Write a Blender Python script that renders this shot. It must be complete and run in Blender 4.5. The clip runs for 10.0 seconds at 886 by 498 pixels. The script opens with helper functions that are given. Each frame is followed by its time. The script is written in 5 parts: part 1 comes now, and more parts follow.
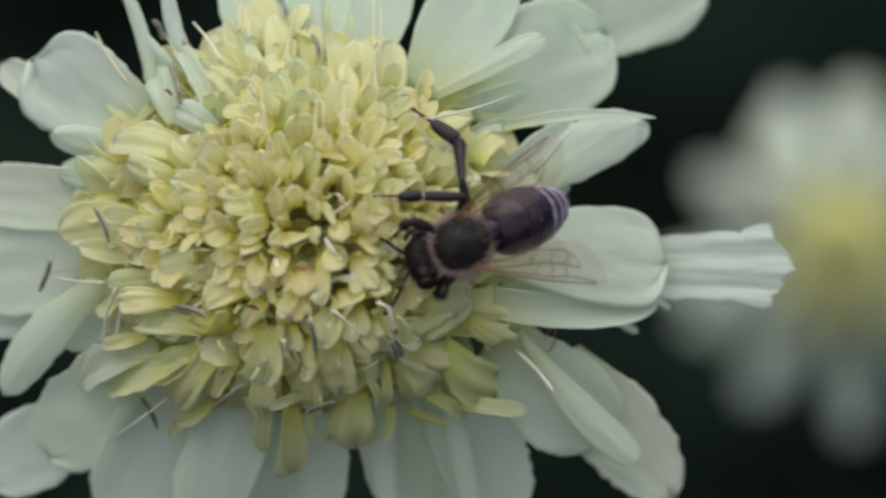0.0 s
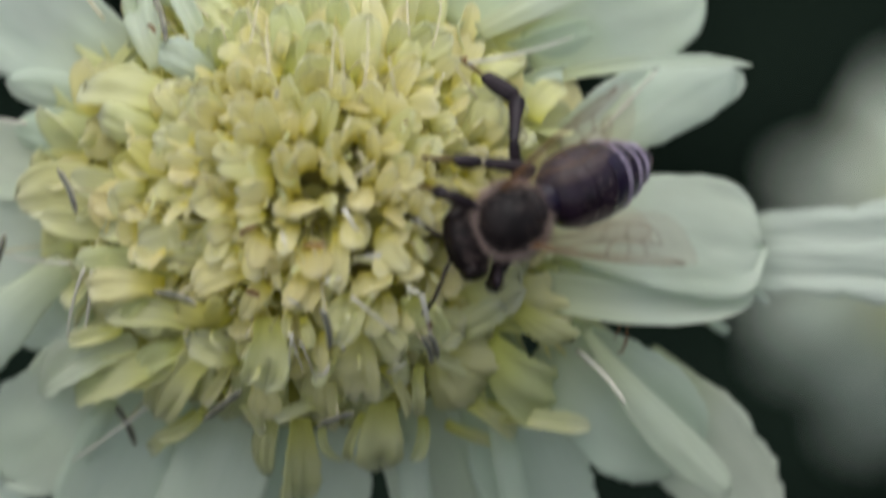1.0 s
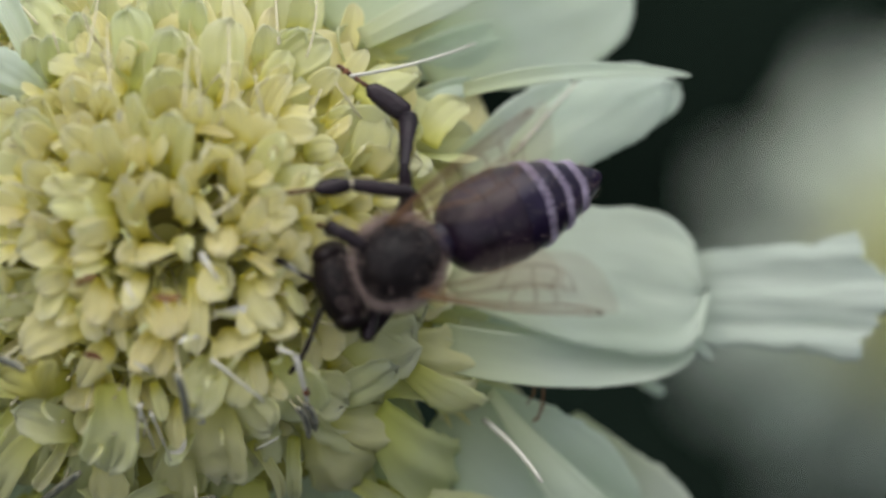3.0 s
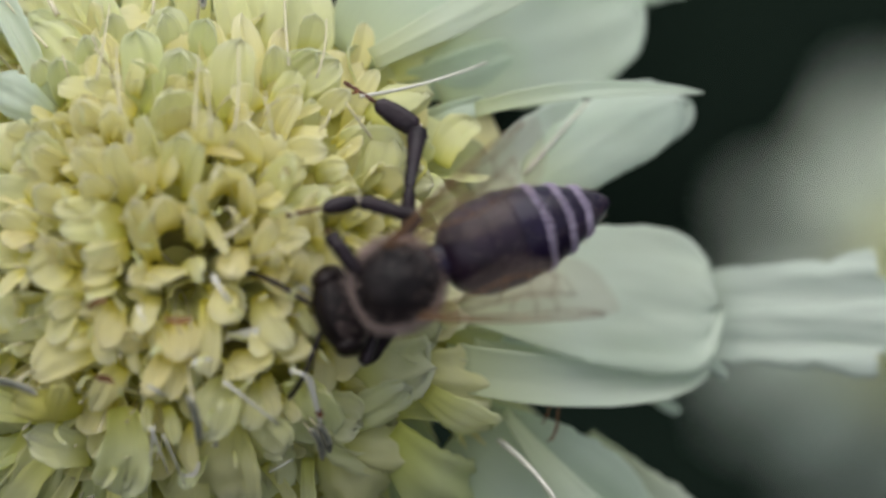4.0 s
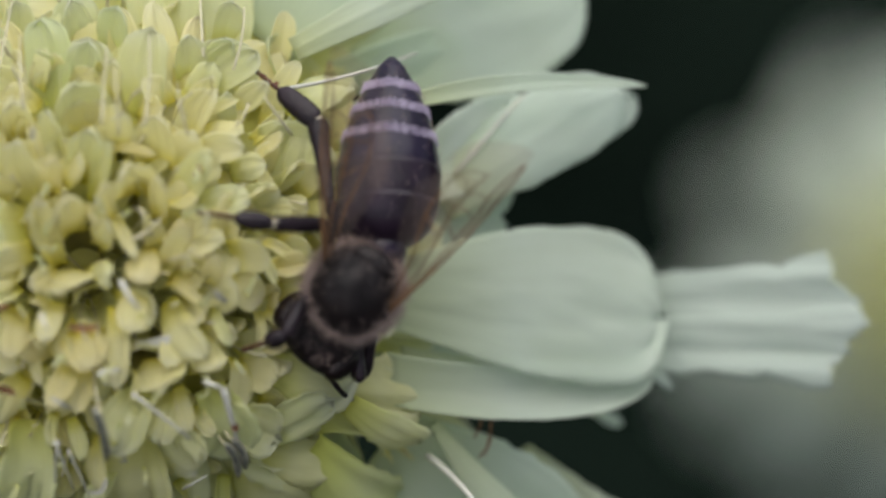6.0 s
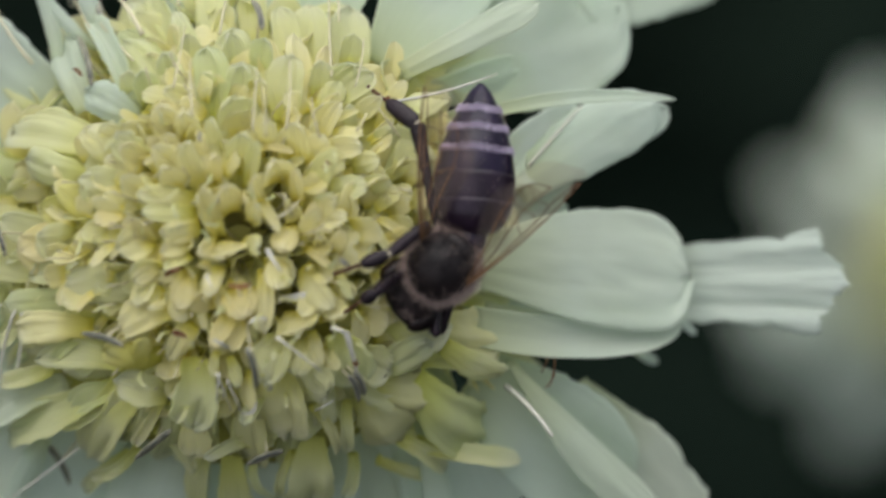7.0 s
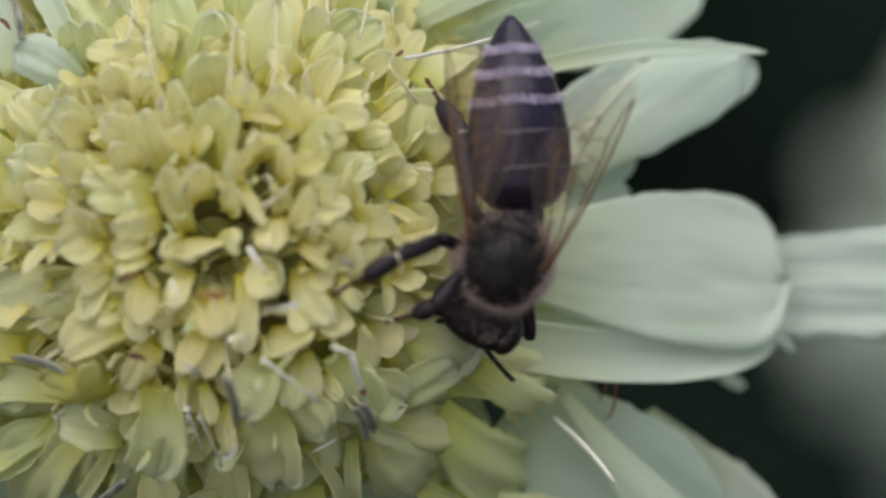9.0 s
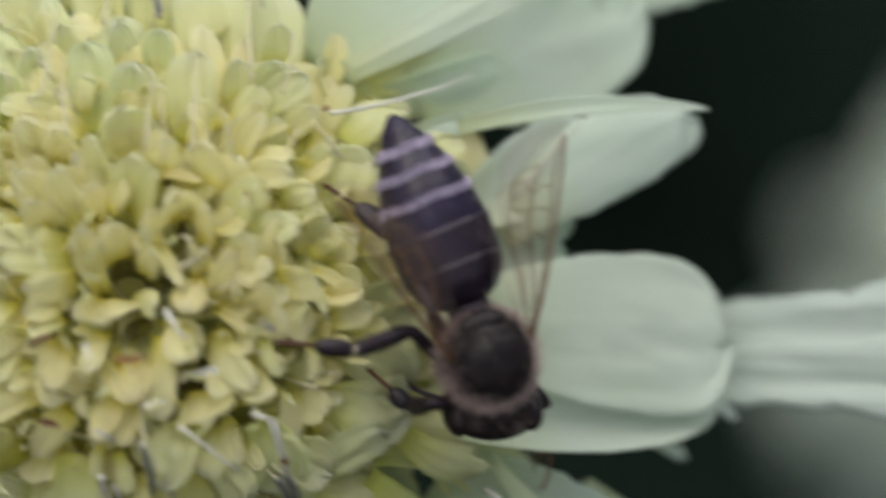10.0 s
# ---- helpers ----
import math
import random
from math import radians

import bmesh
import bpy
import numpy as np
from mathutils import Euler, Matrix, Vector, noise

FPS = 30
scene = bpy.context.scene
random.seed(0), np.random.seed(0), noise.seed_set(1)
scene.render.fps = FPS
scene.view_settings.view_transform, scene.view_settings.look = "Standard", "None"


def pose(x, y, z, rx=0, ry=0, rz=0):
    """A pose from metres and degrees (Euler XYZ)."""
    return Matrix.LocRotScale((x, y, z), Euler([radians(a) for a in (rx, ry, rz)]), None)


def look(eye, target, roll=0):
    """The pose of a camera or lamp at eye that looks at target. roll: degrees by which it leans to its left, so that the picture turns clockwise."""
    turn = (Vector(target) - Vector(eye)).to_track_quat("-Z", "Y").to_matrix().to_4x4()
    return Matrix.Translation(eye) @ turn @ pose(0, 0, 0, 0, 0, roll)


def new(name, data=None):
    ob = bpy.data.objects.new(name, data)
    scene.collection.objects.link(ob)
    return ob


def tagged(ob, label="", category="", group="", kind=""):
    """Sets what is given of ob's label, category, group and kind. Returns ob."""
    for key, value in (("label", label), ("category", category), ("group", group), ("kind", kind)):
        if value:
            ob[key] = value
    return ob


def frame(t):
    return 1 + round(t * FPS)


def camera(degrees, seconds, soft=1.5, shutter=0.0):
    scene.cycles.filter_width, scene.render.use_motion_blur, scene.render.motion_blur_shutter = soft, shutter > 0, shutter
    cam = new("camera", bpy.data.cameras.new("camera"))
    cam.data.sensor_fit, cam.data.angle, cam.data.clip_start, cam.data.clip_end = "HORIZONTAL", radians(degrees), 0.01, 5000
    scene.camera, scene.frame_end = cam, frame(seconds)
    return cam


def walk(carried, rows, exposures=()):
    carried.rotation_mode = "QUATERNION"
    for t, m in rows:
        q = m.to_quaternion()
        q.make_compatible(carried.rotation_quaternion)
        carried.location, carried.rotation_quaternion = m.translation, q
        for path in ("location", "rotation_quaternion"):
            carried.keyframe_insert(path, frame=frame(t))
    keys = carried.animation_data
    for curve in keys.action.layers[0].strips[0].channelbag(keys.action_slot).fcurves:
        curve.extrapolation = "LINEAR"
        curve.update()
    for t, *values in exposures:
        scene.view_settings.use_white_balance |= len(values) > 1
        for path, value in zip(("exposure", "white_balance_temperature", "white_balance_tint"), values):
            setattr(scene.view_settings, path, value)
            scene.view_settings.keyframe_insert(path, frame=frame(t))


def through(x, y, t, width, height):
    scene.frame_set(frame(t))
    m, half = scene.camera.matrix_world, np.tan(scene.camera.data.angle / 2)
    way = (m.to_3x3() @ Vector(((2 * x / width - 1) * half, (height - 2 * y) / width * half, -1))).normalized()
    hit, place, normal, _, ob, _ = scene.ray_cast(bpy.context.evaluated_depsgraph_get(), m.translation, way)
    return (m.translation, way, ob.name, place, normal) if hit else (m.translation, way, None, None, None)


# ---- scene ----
cam = camera(5.0, 10.0, 2.6, 0.5)
PATH = [
    (0, pose(-0.00119, -0.44263, 0.97563, 49.643, 0.103, 0.183)),
    (0.3, pose(-0.00194, -0.43053, 0.96567, 49.658, 0.192, 0.316)),
    (0.5, pose(-0.00245, -0.40678, 0.94587, 49.696, 0.134, 0.410)),
    (0.7, pose(-0.00196, -0.38517, 0.92397, 49.942, 0.027, 0.524)),
    (1, pose(-0.00124, -0.36231, 0.89916, 50.271, -0.045, 0.700)),
    (1.2, pose(-0.00249, -0.35899, 0.89973, 49.977, -0.217, 0.530)),
    (1.5, pose(-0.00437, -0.33484, 0.88450, 49.632, -0.710, 0.088)),
    (1.7, pose(-0.00287, -0.31860, 0.86923, 49.827, -0.515, 0.123)),
    (2, pose(-0.00063, -0.31003, 0.85957, 50.060, -0.166, 0.208)),
    (2.2, pose(-0.00161, -0.30778, 0.85822, 50.050, -0.031, 0.017)),
    (3.5, pose(0.00000, -0.29827, 0.85028, 50.000, -0.000, -0.000)),
    (3.7, pose(0.00025, -0.29915, 0.85085, 50.170, 0.545, -0.328)),
    (4, pose(0.00063, -0.29956, 0.85095, 50.219, 0.578, -0.127)),
    (4.2, pose(0.00091, -0.29901, 0.85142, 50.063, 0.633, -0.055)),
    (4.5, pose(0.00132, -0.29817, 0.85211, 49.955, 0.624, -0.062)),
    (4.8, pose(0.00080, -0.29781, 0.85128, 50.052, 0.423, -0.139)),
    (5, pose(0.00045, -0.28425, 0.83955, 49.996, 0.200, -0.183)),
    (5.2, pose(0.00159, -0.27074, 0.83070, 49.624, 0.304, -0.208)),
    (6.3, pose(0.00769, -0.29563, 0.84803, 50.082, 0.973, 0.502)),
    (6.5, pose(0.01072, -0.31377, 0.86302, 50.129, 1.296, 0.782)),
    (6.8, pose(0.01025, -0.34216, 0.88751, 50.131, 1.409, 0.648)),
    (7, pose(0.00993, -0.36275, 0.90524, 49.950, 1.185, 0.890)),
    (7.2, pose(0.01078, -0.38303, 0.92260, 49.897, 1.491, 0.958)),
    (7.4, pose(0.01163, -0.40411, 0.94063, 49.944, 1.641, 0.927)),
    (7.5, pose(0.01205, -0.40460, 0.94121, 49.904, 1.627, 0.638)),
    (7.8, pose(0.01129, -0.40450, 0.94074, 49.909, 1.752, 0.510)),
    (8, pose(0.01079, -0.38160, 0.92125, 49.944, 1.557, 0.898)),
    (8.3, pose(0.00879, -0.34883, 0.89342, 49.858, 1.478, 0.781)),
    (8.5, pose(0.00746, -0.32987, 0.87728, 49.825, 1.168, 0.812)),
    (8.7, pose(0.00628, -0.31182, 0.86193, 49.869, 1.134, 0.784)),
    (9, pose(0.00452, -0.28513, 0.83921, 50.013, 1.406, 0.350)),
    (9.2, pose(0.00770, -0.27273, 0.82779, 50.170, 1.568, 0.666)),
    (9.3, pose(0.00928, -0.27405, 0.82838, 50.255, 1.524, 0.987)),
    (9.4, pose(0.01087, -0.27491, 0.82860, 50.352, 1.742, 0.996)),
    (9.5, pose(0.01246, -0.27155, 0.82526, 50.605, 2.222, 1.000)),
    (9.6, pose(0.01168, -0.27251, 0.82676, 50.690, 1.900, 1.180)),
    (9.7, pose(0.01090, -0.27347, 0.82825, 50.695, 1.595, 1.367)),
    (9.8, pose(0.01011, -0.27389, 0.82929, 50.601, 1.606, 1.291)),
    (10, pose(0.00855, -0.27360, 0.83042, 50.263, 1.378, 0.745)),
]
walk(cam, PATH, [(0, 0.42), (2, 0.45), (5, 0.43), (6.5, 0.42), (7.5, 0.50), (10, 0.44)])
cam.data.dof.use_dof = True
cam.data.dof.aperture_fstop = 22.0

# the flower head's frame: x to the right, y up across the head, z along its axis; millimetres are MM
MM = 0.001
HEAD = pose(0, 0, 0.6, 50, 0, 0)

# ---- light: an overcast sky ----
world = bpy.data.worlds.new("sky")
scene.world = world
world.use_nodes = True
wn = world.node_tree.nodes
sky = wn.new("ShaderNodeTexSky")
sky.sky_type = "NISHITA"
sky.sun_disc = False
sky.sun_elevation = radians(70)
sky.sun_rotation = radians(240)
sky.air_density, sky.dust_density, sky.ozone_density = 1.2, 4.0, 1.0
cloud = wn.new("ShaderNodeHueSaturation")
cloud.inputs["Saturation"].default_value = 0.45
world.node_tree.links.new(sky.outputs[0], cloud.inputs["Color"])
world.node_tree.links.new(cloud.outputs[0], wn["Background"].inputs["Color"])
wn["Background"].inputs["Strength"].default_value = 0.102
sun = new("sun", bpy.data.lights.new("sun", "SUN"))
sun.data.energy, sun.data.angle, sun.data.color = 1.4, radians(65), (1.0, 0.985, 0.955)
sun.matrix_world = look((0.3, 0.62, 2.2), (0, 0, 0.6))


# ---- materials ----
def material(name):
    m = bpy.data.materials.new(name)
    m.use_nodes = True
    nt = m.node_tree
    return m, nt, nt.nodes["Principled BSDF"], nt.nodes["Material Output"]


def node(nt, kind, **values):
    n = nt.nodes.new(kind)
    for key, value in values.items():
        n.inputs[key.replace("_", " ")].default_value = value
    return n


def ramp(nt, fac, stops):
    n = nt.nodes.new("ShaderNodeValToRGB")
    el = n.color_ramp.elements
    while len(el) < len(stops):
        el.new(0.5)
    for e, (p, c) in zip(el, stops):
        e.position, e.color = p, (*c, 1)
    nt.links.new(fac, n.inputs["Fac"])
    return n.outputs["Color"]


def blend(nt, fac, a, b, kind="MIX"):
    n = nt.nodes.new("ShaderNodeMix")
    n.data_type, n.blend_type = "RGBA", kind
    for sock, value in ((n.inputs[0], fac), (n.inputs[6], a), (n.inputs[7], b)):
        if isinstance(value, (float, int)):
            sock.default_value = value
        elif isinstance(value, tuple):
            sock.default_value = (*value, 1)
        else:
            nt.links.new(value, sock)
    return n.outputs[2]


def petal_material(name, base, body, edge, through, vein=0.5, veins=9.0):
    """Thin living petal: colour runs from base to edge, fine lengthwise veins, light shines through."""
    m, nt, p, out = material(name)
    uv = nt.nodes.new("ShaderNodeUVMap")
    sep = nt.nodes.new("ShaderNodeSeparateXYZ")
    nt.links.new(uv.outputs[0], sep.inputs[0])
    col = ramp(nt, sep.outputs[1], [(0.0, base), (0.45, body), (0.72, body), (1.0, edge)])
    info = nt.nodes.new("ShaderNodeObjectInfo")
    tint = ramp(nt, info.outputs["Random"], [(0.0, (0.90, 0.94, 0.84)), (0.35, (1, 1, 1)), (0.8, (1.0, 0.99, 0.92)), (1.0, (1.0, 0.965, 0.90))])
    col = blend(nt, 1.0, col, tint, "MULTIPLY")
    geo = nt.nodes.new("ShaderNodeTexCoord")
    spots = node(nt, "ShaderNodeTexNoise", Scale=420.0, Detail=4.0)
    nt.links.new(geo.outputs["Object"], spots.inputs["Vector"])
    col = blend(nt, ramp(nt, spots.outputs[0], [(0.5, (0, 0, 0)), (0.8, (0.26, 0.26, 0.26))]), col, blend(nt, 1.0, col, (0.86, 0.85, 0.78), "MULTIPLY"))
    wave = node(nt, "ShaderNodeTexWave", Scale=veins, Distortion=3.5, Detail=3.0)
    wave.inputs["Detail Scale"].default_value = 1.5
    wave.bands_direction = "X"
    nt.links.new(uv.outputs[0], wave.inputs["Vector"])
    col = blend(nt, ramp(nt, wave.outputs["Fac"], [(0.5, (0, 0, 0)), (1.0, (0.15, 0.15, 0.15))]), col, blend(nt, 1.0, col, (0.89, 0.90, 0.85), "MULTIPLY"))
    fine = node(nt, "ShaderNodeTexNoise", Scale=2600.0, Detail=3.0)
    nt.links.new(geo.outputs["Object"], fine.inputs["Vector"])
    bump = node(nt, "ShaderNodeBump", Strength=vein, Distance=0.00004)
    nt.links.new(wave.outputs["Fac"], bump.inputs["Height"])
    bump2 = node(nt, "ShaderNodeBump", Strength=0.25, Distance=0.00003)
    nt.links.new(fine.outputs[0], bump2.inputs["Height"])
    nt.links.new(bump.outputs[0], bump2.inputs["Normal"])
    nt.links.new(col, p.inputs["Base Color"])
    nt.links.new(bump2.outputs[0], p.inputs["Normal"])
    p.inputs["Roughness"].default_value = 0.55
    p.inputs["Specular IOR Level"].default_value = 0.28
    tr = nt.nodes.new("ShaderNodeBsdfTranslucent")
    pale = node(nt, "ShaderNodeGamma", Gamma=0.5)
    nt.links.new(blend(nt, 1.0, col, through, "MULTIPLY"), pale.inputs["Color"])
    nt.links.new(pale.outputs[0], tr.inputs["Color"])
    mix = nt.nodes.new("ShaderNodeMixShader")
    mix.inputs[0].default_value = 0.60
    nt.links.new(p.outputs[0], mix.inputs[1])
    nt.links.new(tr.outputs[0], mix.inputs[2])
    nt.links.new(mix.outputs[0], out.inputs["Surface"])
    return m


def plain(name, low, high, scale, rough=0.6, bump=0.3, depth=0.0001, metal=0.0, spec=0.4):
    """Two tones in a noise, with a fine relief."""
    m, nt, p, out = material(name)
    geo = nt.nodes.new("ShaderNodeTexCoord")
    n = node(nt, "ShaderNodeTexNoise", Scale=scale, Detail=5.0, Roughness=0.6)
    nt.links.new(geo.outputs["Object"], n.inputs["Vector"])
    nt.links.new(ramp(nt, n.outputs[0], [(0.3, low), (0.7, high)]), p.inputs["Base Color"])
    b = node(nt, "ShaderNodeBump", Strength=bump, Distance=depth)
    n2 = node(nt, "ShaderNodeTexNoise", Scale=scale * 5, Detail=3.0)
    nt.links.new(geo.outputs["Object"], n2.inputs["Vector"])
    nt.links.new(n2.outputs[0], b.inputs["Height"])
    nt.links.new(b.outputs[0], p.inputs["Normal"])
    p.inputs["Roughness"].default_value = rough
    p.inputs["Metallic"].default_value = metal
    p.inputs["Specular IOR Level"].default_value = spec
    return m


YELLOW = petal_material("petal_yellow", (0.90, 0.83, 0.12), (0.935, 0.90, 0.57), (0.945, 0.925, 0.71), (1.0, 1.0, 0.86), 0.3)
CREAM = petal_material("petal_cream", (0.76, 0.76, 0.20), (0.85, 0.86, 0.56), (0.89, 0.90, 0.73), (0.98, 1.0, 0.88), 0.3)
WHITE = petal_material("petal_white", (0.67, 0.72, 0.50), (0.745, 0.82, 0.745), (0.78, 0.855, 0.79), (0.94, 0.99, 0.94), 0.05, 3.2)
OLIVE = petal_material("petal_olive", (0.56, 0.55, 0.09), (0.79, 0.76, 0.28), (0.84, 0.82, 0.44), (0.92, 0.94, 0.5), 0.3)
TAN = petal_material("petal_tan", (0.70, 0.64, 0.48), (0.80, 0.74, 0.61), (0.83, 0.79, 0.69), (0.85, 0.8, 0.6), 0.5)
TUBE = plain("tube_green", (0.70, 0.70, 0.28), (0.84, 0.83, 0.42), 300, 0.6)
# tube colour for open florets, with the shade of the depth in it
THROAT_SHADE = plain("throat_shade", (0.17, 0.155, 0.04), (0.28, 0.25, 0.07), 300, 0.7)
CORE = plain("receptacle_green", (0.40, 0.39, 0.09), (0.56, 0.53, 0.16), 400, 0.8)
STYLE = plain("style_white", (0.58, 0.57, 0.48), (0.74, 0.73, 0.64), 500, 0.5)
FILAMENT = plain("filament_pale", (0.56, 0.52, 0.34), (0.70, 0.66, 0.46), 500, 0.45)
ANTHER = plain("anther_grey", (0.15, 0.15, 0.11), (0.40, 0.39, 0.30), 900, 0.5, 0.6)
SEAM = plain("anther_seam", (0.04, 0.045, 0.04), (0.12, 0.13, 0.11), 900, 0.6)
BROWN = plain("withered_brown", (0.12, 0.045, 0.02), (0.36, 0.17, 0.08), 900, 0.8)
STEM = plain("stem_brown", (0.09, 0.05, 0.03), (0.22, 0.12, 0.07), 120, 0.7)
# deep shade is put into the leaf tones, far below leaf green
LEAF_SHADED = plain("leaf_shaded", (0.003, 0.0075, 0.005), (0.009, 0.017, 0.011), 30, 0.8, 0.3, 0.001, 0.0, 0.05)
# soil tones darkened as well, with the shade under the plants in them
SOIL_SHADED = plain("soil", (0.006, 0.006, 0.005), (0.018, 0.017, 0.013), 14, 0.9, 0.8, 0.01, 0.0, 0.1)


# ---- mesh helpers ----
def mesh_from(name, verts, faces, uvs=None, smooth=True):
    me = bpy.data.meshes.new(name)
    me.from_pydata([tuple(v) for v in verts], [], [tuple(int(i) for i in f) for f in faces])
    if uvs is not None:
        layer = me.uv_layers.new(name="UVMap")
        idx = np.empty(len(me.loops), dtype=np.int32)
        me.loops.foreach_get("vertex_index", idx)
        layer.data.foreach_set("uv", np.asarray(uvs, dtype=np.float32)[idx].ravel())
    if smooth:
        me.shade_smooth()
    return me


def petal_mesh(name, verts, faces, uvs):
    """A sheet whose thin rim is shaded by itself, so that the faces stay even up to the edge."""
    me = mesh_from(name, verts, faces, uvs)
    half = len(verts) // 2
    me.polygons.foreach_set("use_smooth", [(min(f) < half) == (max(f) < half) for f in faces])
    return me


def part(name, me, mat, parent, label="", m=None):
    """One mesh object under a thing or a part."""
    if isinstance(me, bmesh.types.BMesh):
        bm, me = me, bpy.data.meshes.new(name)
        bm.to_mesh(me)
        bm.free()
        me.shade_smooth()
    if not me.materials:
        me.materials.append(mat)
    ob = new(name, me)
    ob.parent = parent
    if m is not None:
        ob.matrix_basis = m
    if label:
        tagged(ob, label)
    return ob


def solid(grid, uv, thick):
    """A closed sheet from a grid of points (rows along, columns across), thinner at its rim."""
    nv, nu, _ = grid.shape
    du, dv = np.gradient(grid, axis=1), np.gradient(grid, axis=0)
    n = np.cross(du, dv)
    n /= np.linalg.norm(n, axis=2, keepdims=True) + 1e-12
    rim = np.ones((nv, nu, 1))
    rim[:, 0] = rim[:, -1] = 0.45
    rim[-1] = 0.45
    top, low = grid + n * thick * 0.5 * rim, grid - n * thick * 0.5 * rim
    verts = np.concatenate([top.reshape(-1, 3), low.reshape(-1, 3)])
    k, faces = nv * nu, []
    for j in range(nv - 1):
        for i in range(nu - 1):
            a = j * nu + i
            faces.append((a, a + 1, a + nu + 1, a + nu))
            faces.append((k + a, k + a + nu, k + a + nu + 1, k + a + 1))
    ring = [i for i in range(nu)] + [j * nu + nu - 1 for j in range(1, nv)] + [(nv - 1) * nu + i for i in range(nu - 2, -1, -1)] + [j * nu for j in range(nv - 2, 0, -1)]
    for a, b in zip(ring, ring[1:] + ring[:1]):
        faces.append((a, k + a, k + b, b))
    return verts, faces, np.concatenate([uv.reshape(-1, 2)] * 2)


def outline(v, neck, wide, blunt):
    """Half width of a petal along its length: a neck, the widest place, an end that is pointed (1) to square (6)."""
    rise = neck + (1 - neck) * np.sin(np.clip(v / wide, 0, 1) * np.pi / 2) ** 1.3
    fall = np.sqrt(np.clip(1 - (np.clip(v - wide, 0, 1) / (1 - wide)) ** blunt, 0, 1))
    return rise * np.where(v > wide, fall, 1.0)


def sheet(spine, side, up, width, neck=0.35, wide=0.62, cup=0.15, ruffle=0.0, waves=3.0, ragged=0.0, ridge=0.0, roll=0.0, fan=0.0, seed=0, nu=15, nv=22, thick=0.16, curl=0.0, crinkle=0.014, crease=0.0, fold=0.0, blunt=2.8, lop=0.0, hook=0.0):
    """A petal along a spine. side and up span its cross-section, width in metres; curl bends the rim back, roll twists it towards the end."""
    rng = np.random.RandomState(seed)
    ph = rng.uniform(0, 6.28, 6)
    v = np.linspace(0, 1, nv) ** 0.9
    u = np.linspace(-1, 1, nu)
    pts = np.array([spine(t) for t in v])
    w = outline(v, neck, wide, blunt) if not fan else (neck + (fan - neck) * v ** 1.2) * np.where(v > 0.97, 0.9, 1.0)
    w = np.maximum(w, 0.05) * width / 2
    side, up = np.array(side), np.array(up)
    grid, uv = np.zeros((nv, nu, 3)), np.zeros((nv, nu, 2))
    length = np.linalg.norm(pts[-1] - pts[0])
    along = (pts[-1] - pts[0]) / length
    for j, t in enumerate(v):
        ang = roll * t
        s, n = side * math.cos(ang) + up * math.sin(ang), up * math.cos(ang) - side * math.sin(ang)
        a = np.abs(u)
        z = cup * w[j] * (a ** 2 - 0.3)
        z += ruffle * width * t ** 2 * np.sin(u * waves + ph[0]) * (0.4 + 0.6 * a)
        z += ruffle * 0.5 * width * t * np.sin(u * waves * 2.3 + ph[1] + 3 * t)
        z += ridge * width * (np.sin(u * 9 + ph[2] + 1.5 * t) + 0.7 * np.sin(u * 23 + ph[3] - 2 * t) + 0.5 * np.sin(u * 41 + ph[4])) * (0.3 + t)
        z += crinkle * width * np.array([noise.noise((q * 2.6 + seed, t * 5.0, 0.3)) + 0.6 * noise.noise((q * 6.5, t * 11.0, seed * 0.7)) for q in u]) * (0.3 + t)
        z += crease * w[j] * a
        if fold:
            z += fold * width * t * np.array([noise.noise((q * 3.4 + seed * 1.3 + 0.8 * t, t * 1.3, 2.1)) + 0.45 * noise.noise((q * 9.0 - seed, t * 1.8, 5.5)) for q in u])
        z -= curl * w[j] * np.clip(a - 0.55, 0, 1) ** 2 * 5
        edge = ragged * width * t ** 3 * (0.6 * np.sin(u * 5 + ph[3]) + 0.3 * np.sin(u * 13 + ph[4]) + 0.25 * np.sin(u * 31 + ph[5]))
        jag = 1 + ragged * 1.6 * a ** 6 * np.array([noise.noise((t * 6.0 + seed, math.copysign(2.0, q), 1.0)) + 0.8 * noise.noise((t * 26.0, math.copysign(4.0, q), seed * 0.9)) for q in u])
        if fan:
            edge -= 0.10 * length * t ** 4 * a ** 2
        z -= hook * length * max(0.0, t - 0.55) ** 2
        grid[j] = pts[j] + np.outer(u * w[j] * jag * (1 + lop * np.sign(u)), s) + np.outer(z, n) + np.outer(edge, along)
        uv[j] = np.stack([u * 0.5 + 0.5, np.full(nu, t)], -1)
    return solid(grid, uv, thick * MM)


def tube(points, radii, sides=6, cap=True):
    """Verts and faces of a round tube through points."""
    pts = [Vector(p) for p in points]
    verts, faces, ref = [], [], None
    for i, p in enumerate(pts):
        d = (pts[min(i + 1, len(pts) - 1)] - pts[max(i - 1, 0)]).normalized()
        if ref is None:
            ref = d.orthogonal().normalized()
        ref = (ref - d * ref.dot(d)).normalized()
        b = d.cross(ref)
        for k in range(sides):
            a = 2 * math.pi * k / sides
            verts.append(p + (ref * math.cos(a) + b * math.sin(a)) * radii[i])
    for i in range(len(pts) - 1):
        for k in range(sides):
            a, b2 = i * sides + k, i * sides + (k + 1) % sides
            faces.append((a, b2, b2 + sides, a + sides))
    if cap:
        faces.append(tuple(range(sides))[::-1])
        faces.append(tuple(range(len(verts) - sides, len(verts))))
    return verts, faces


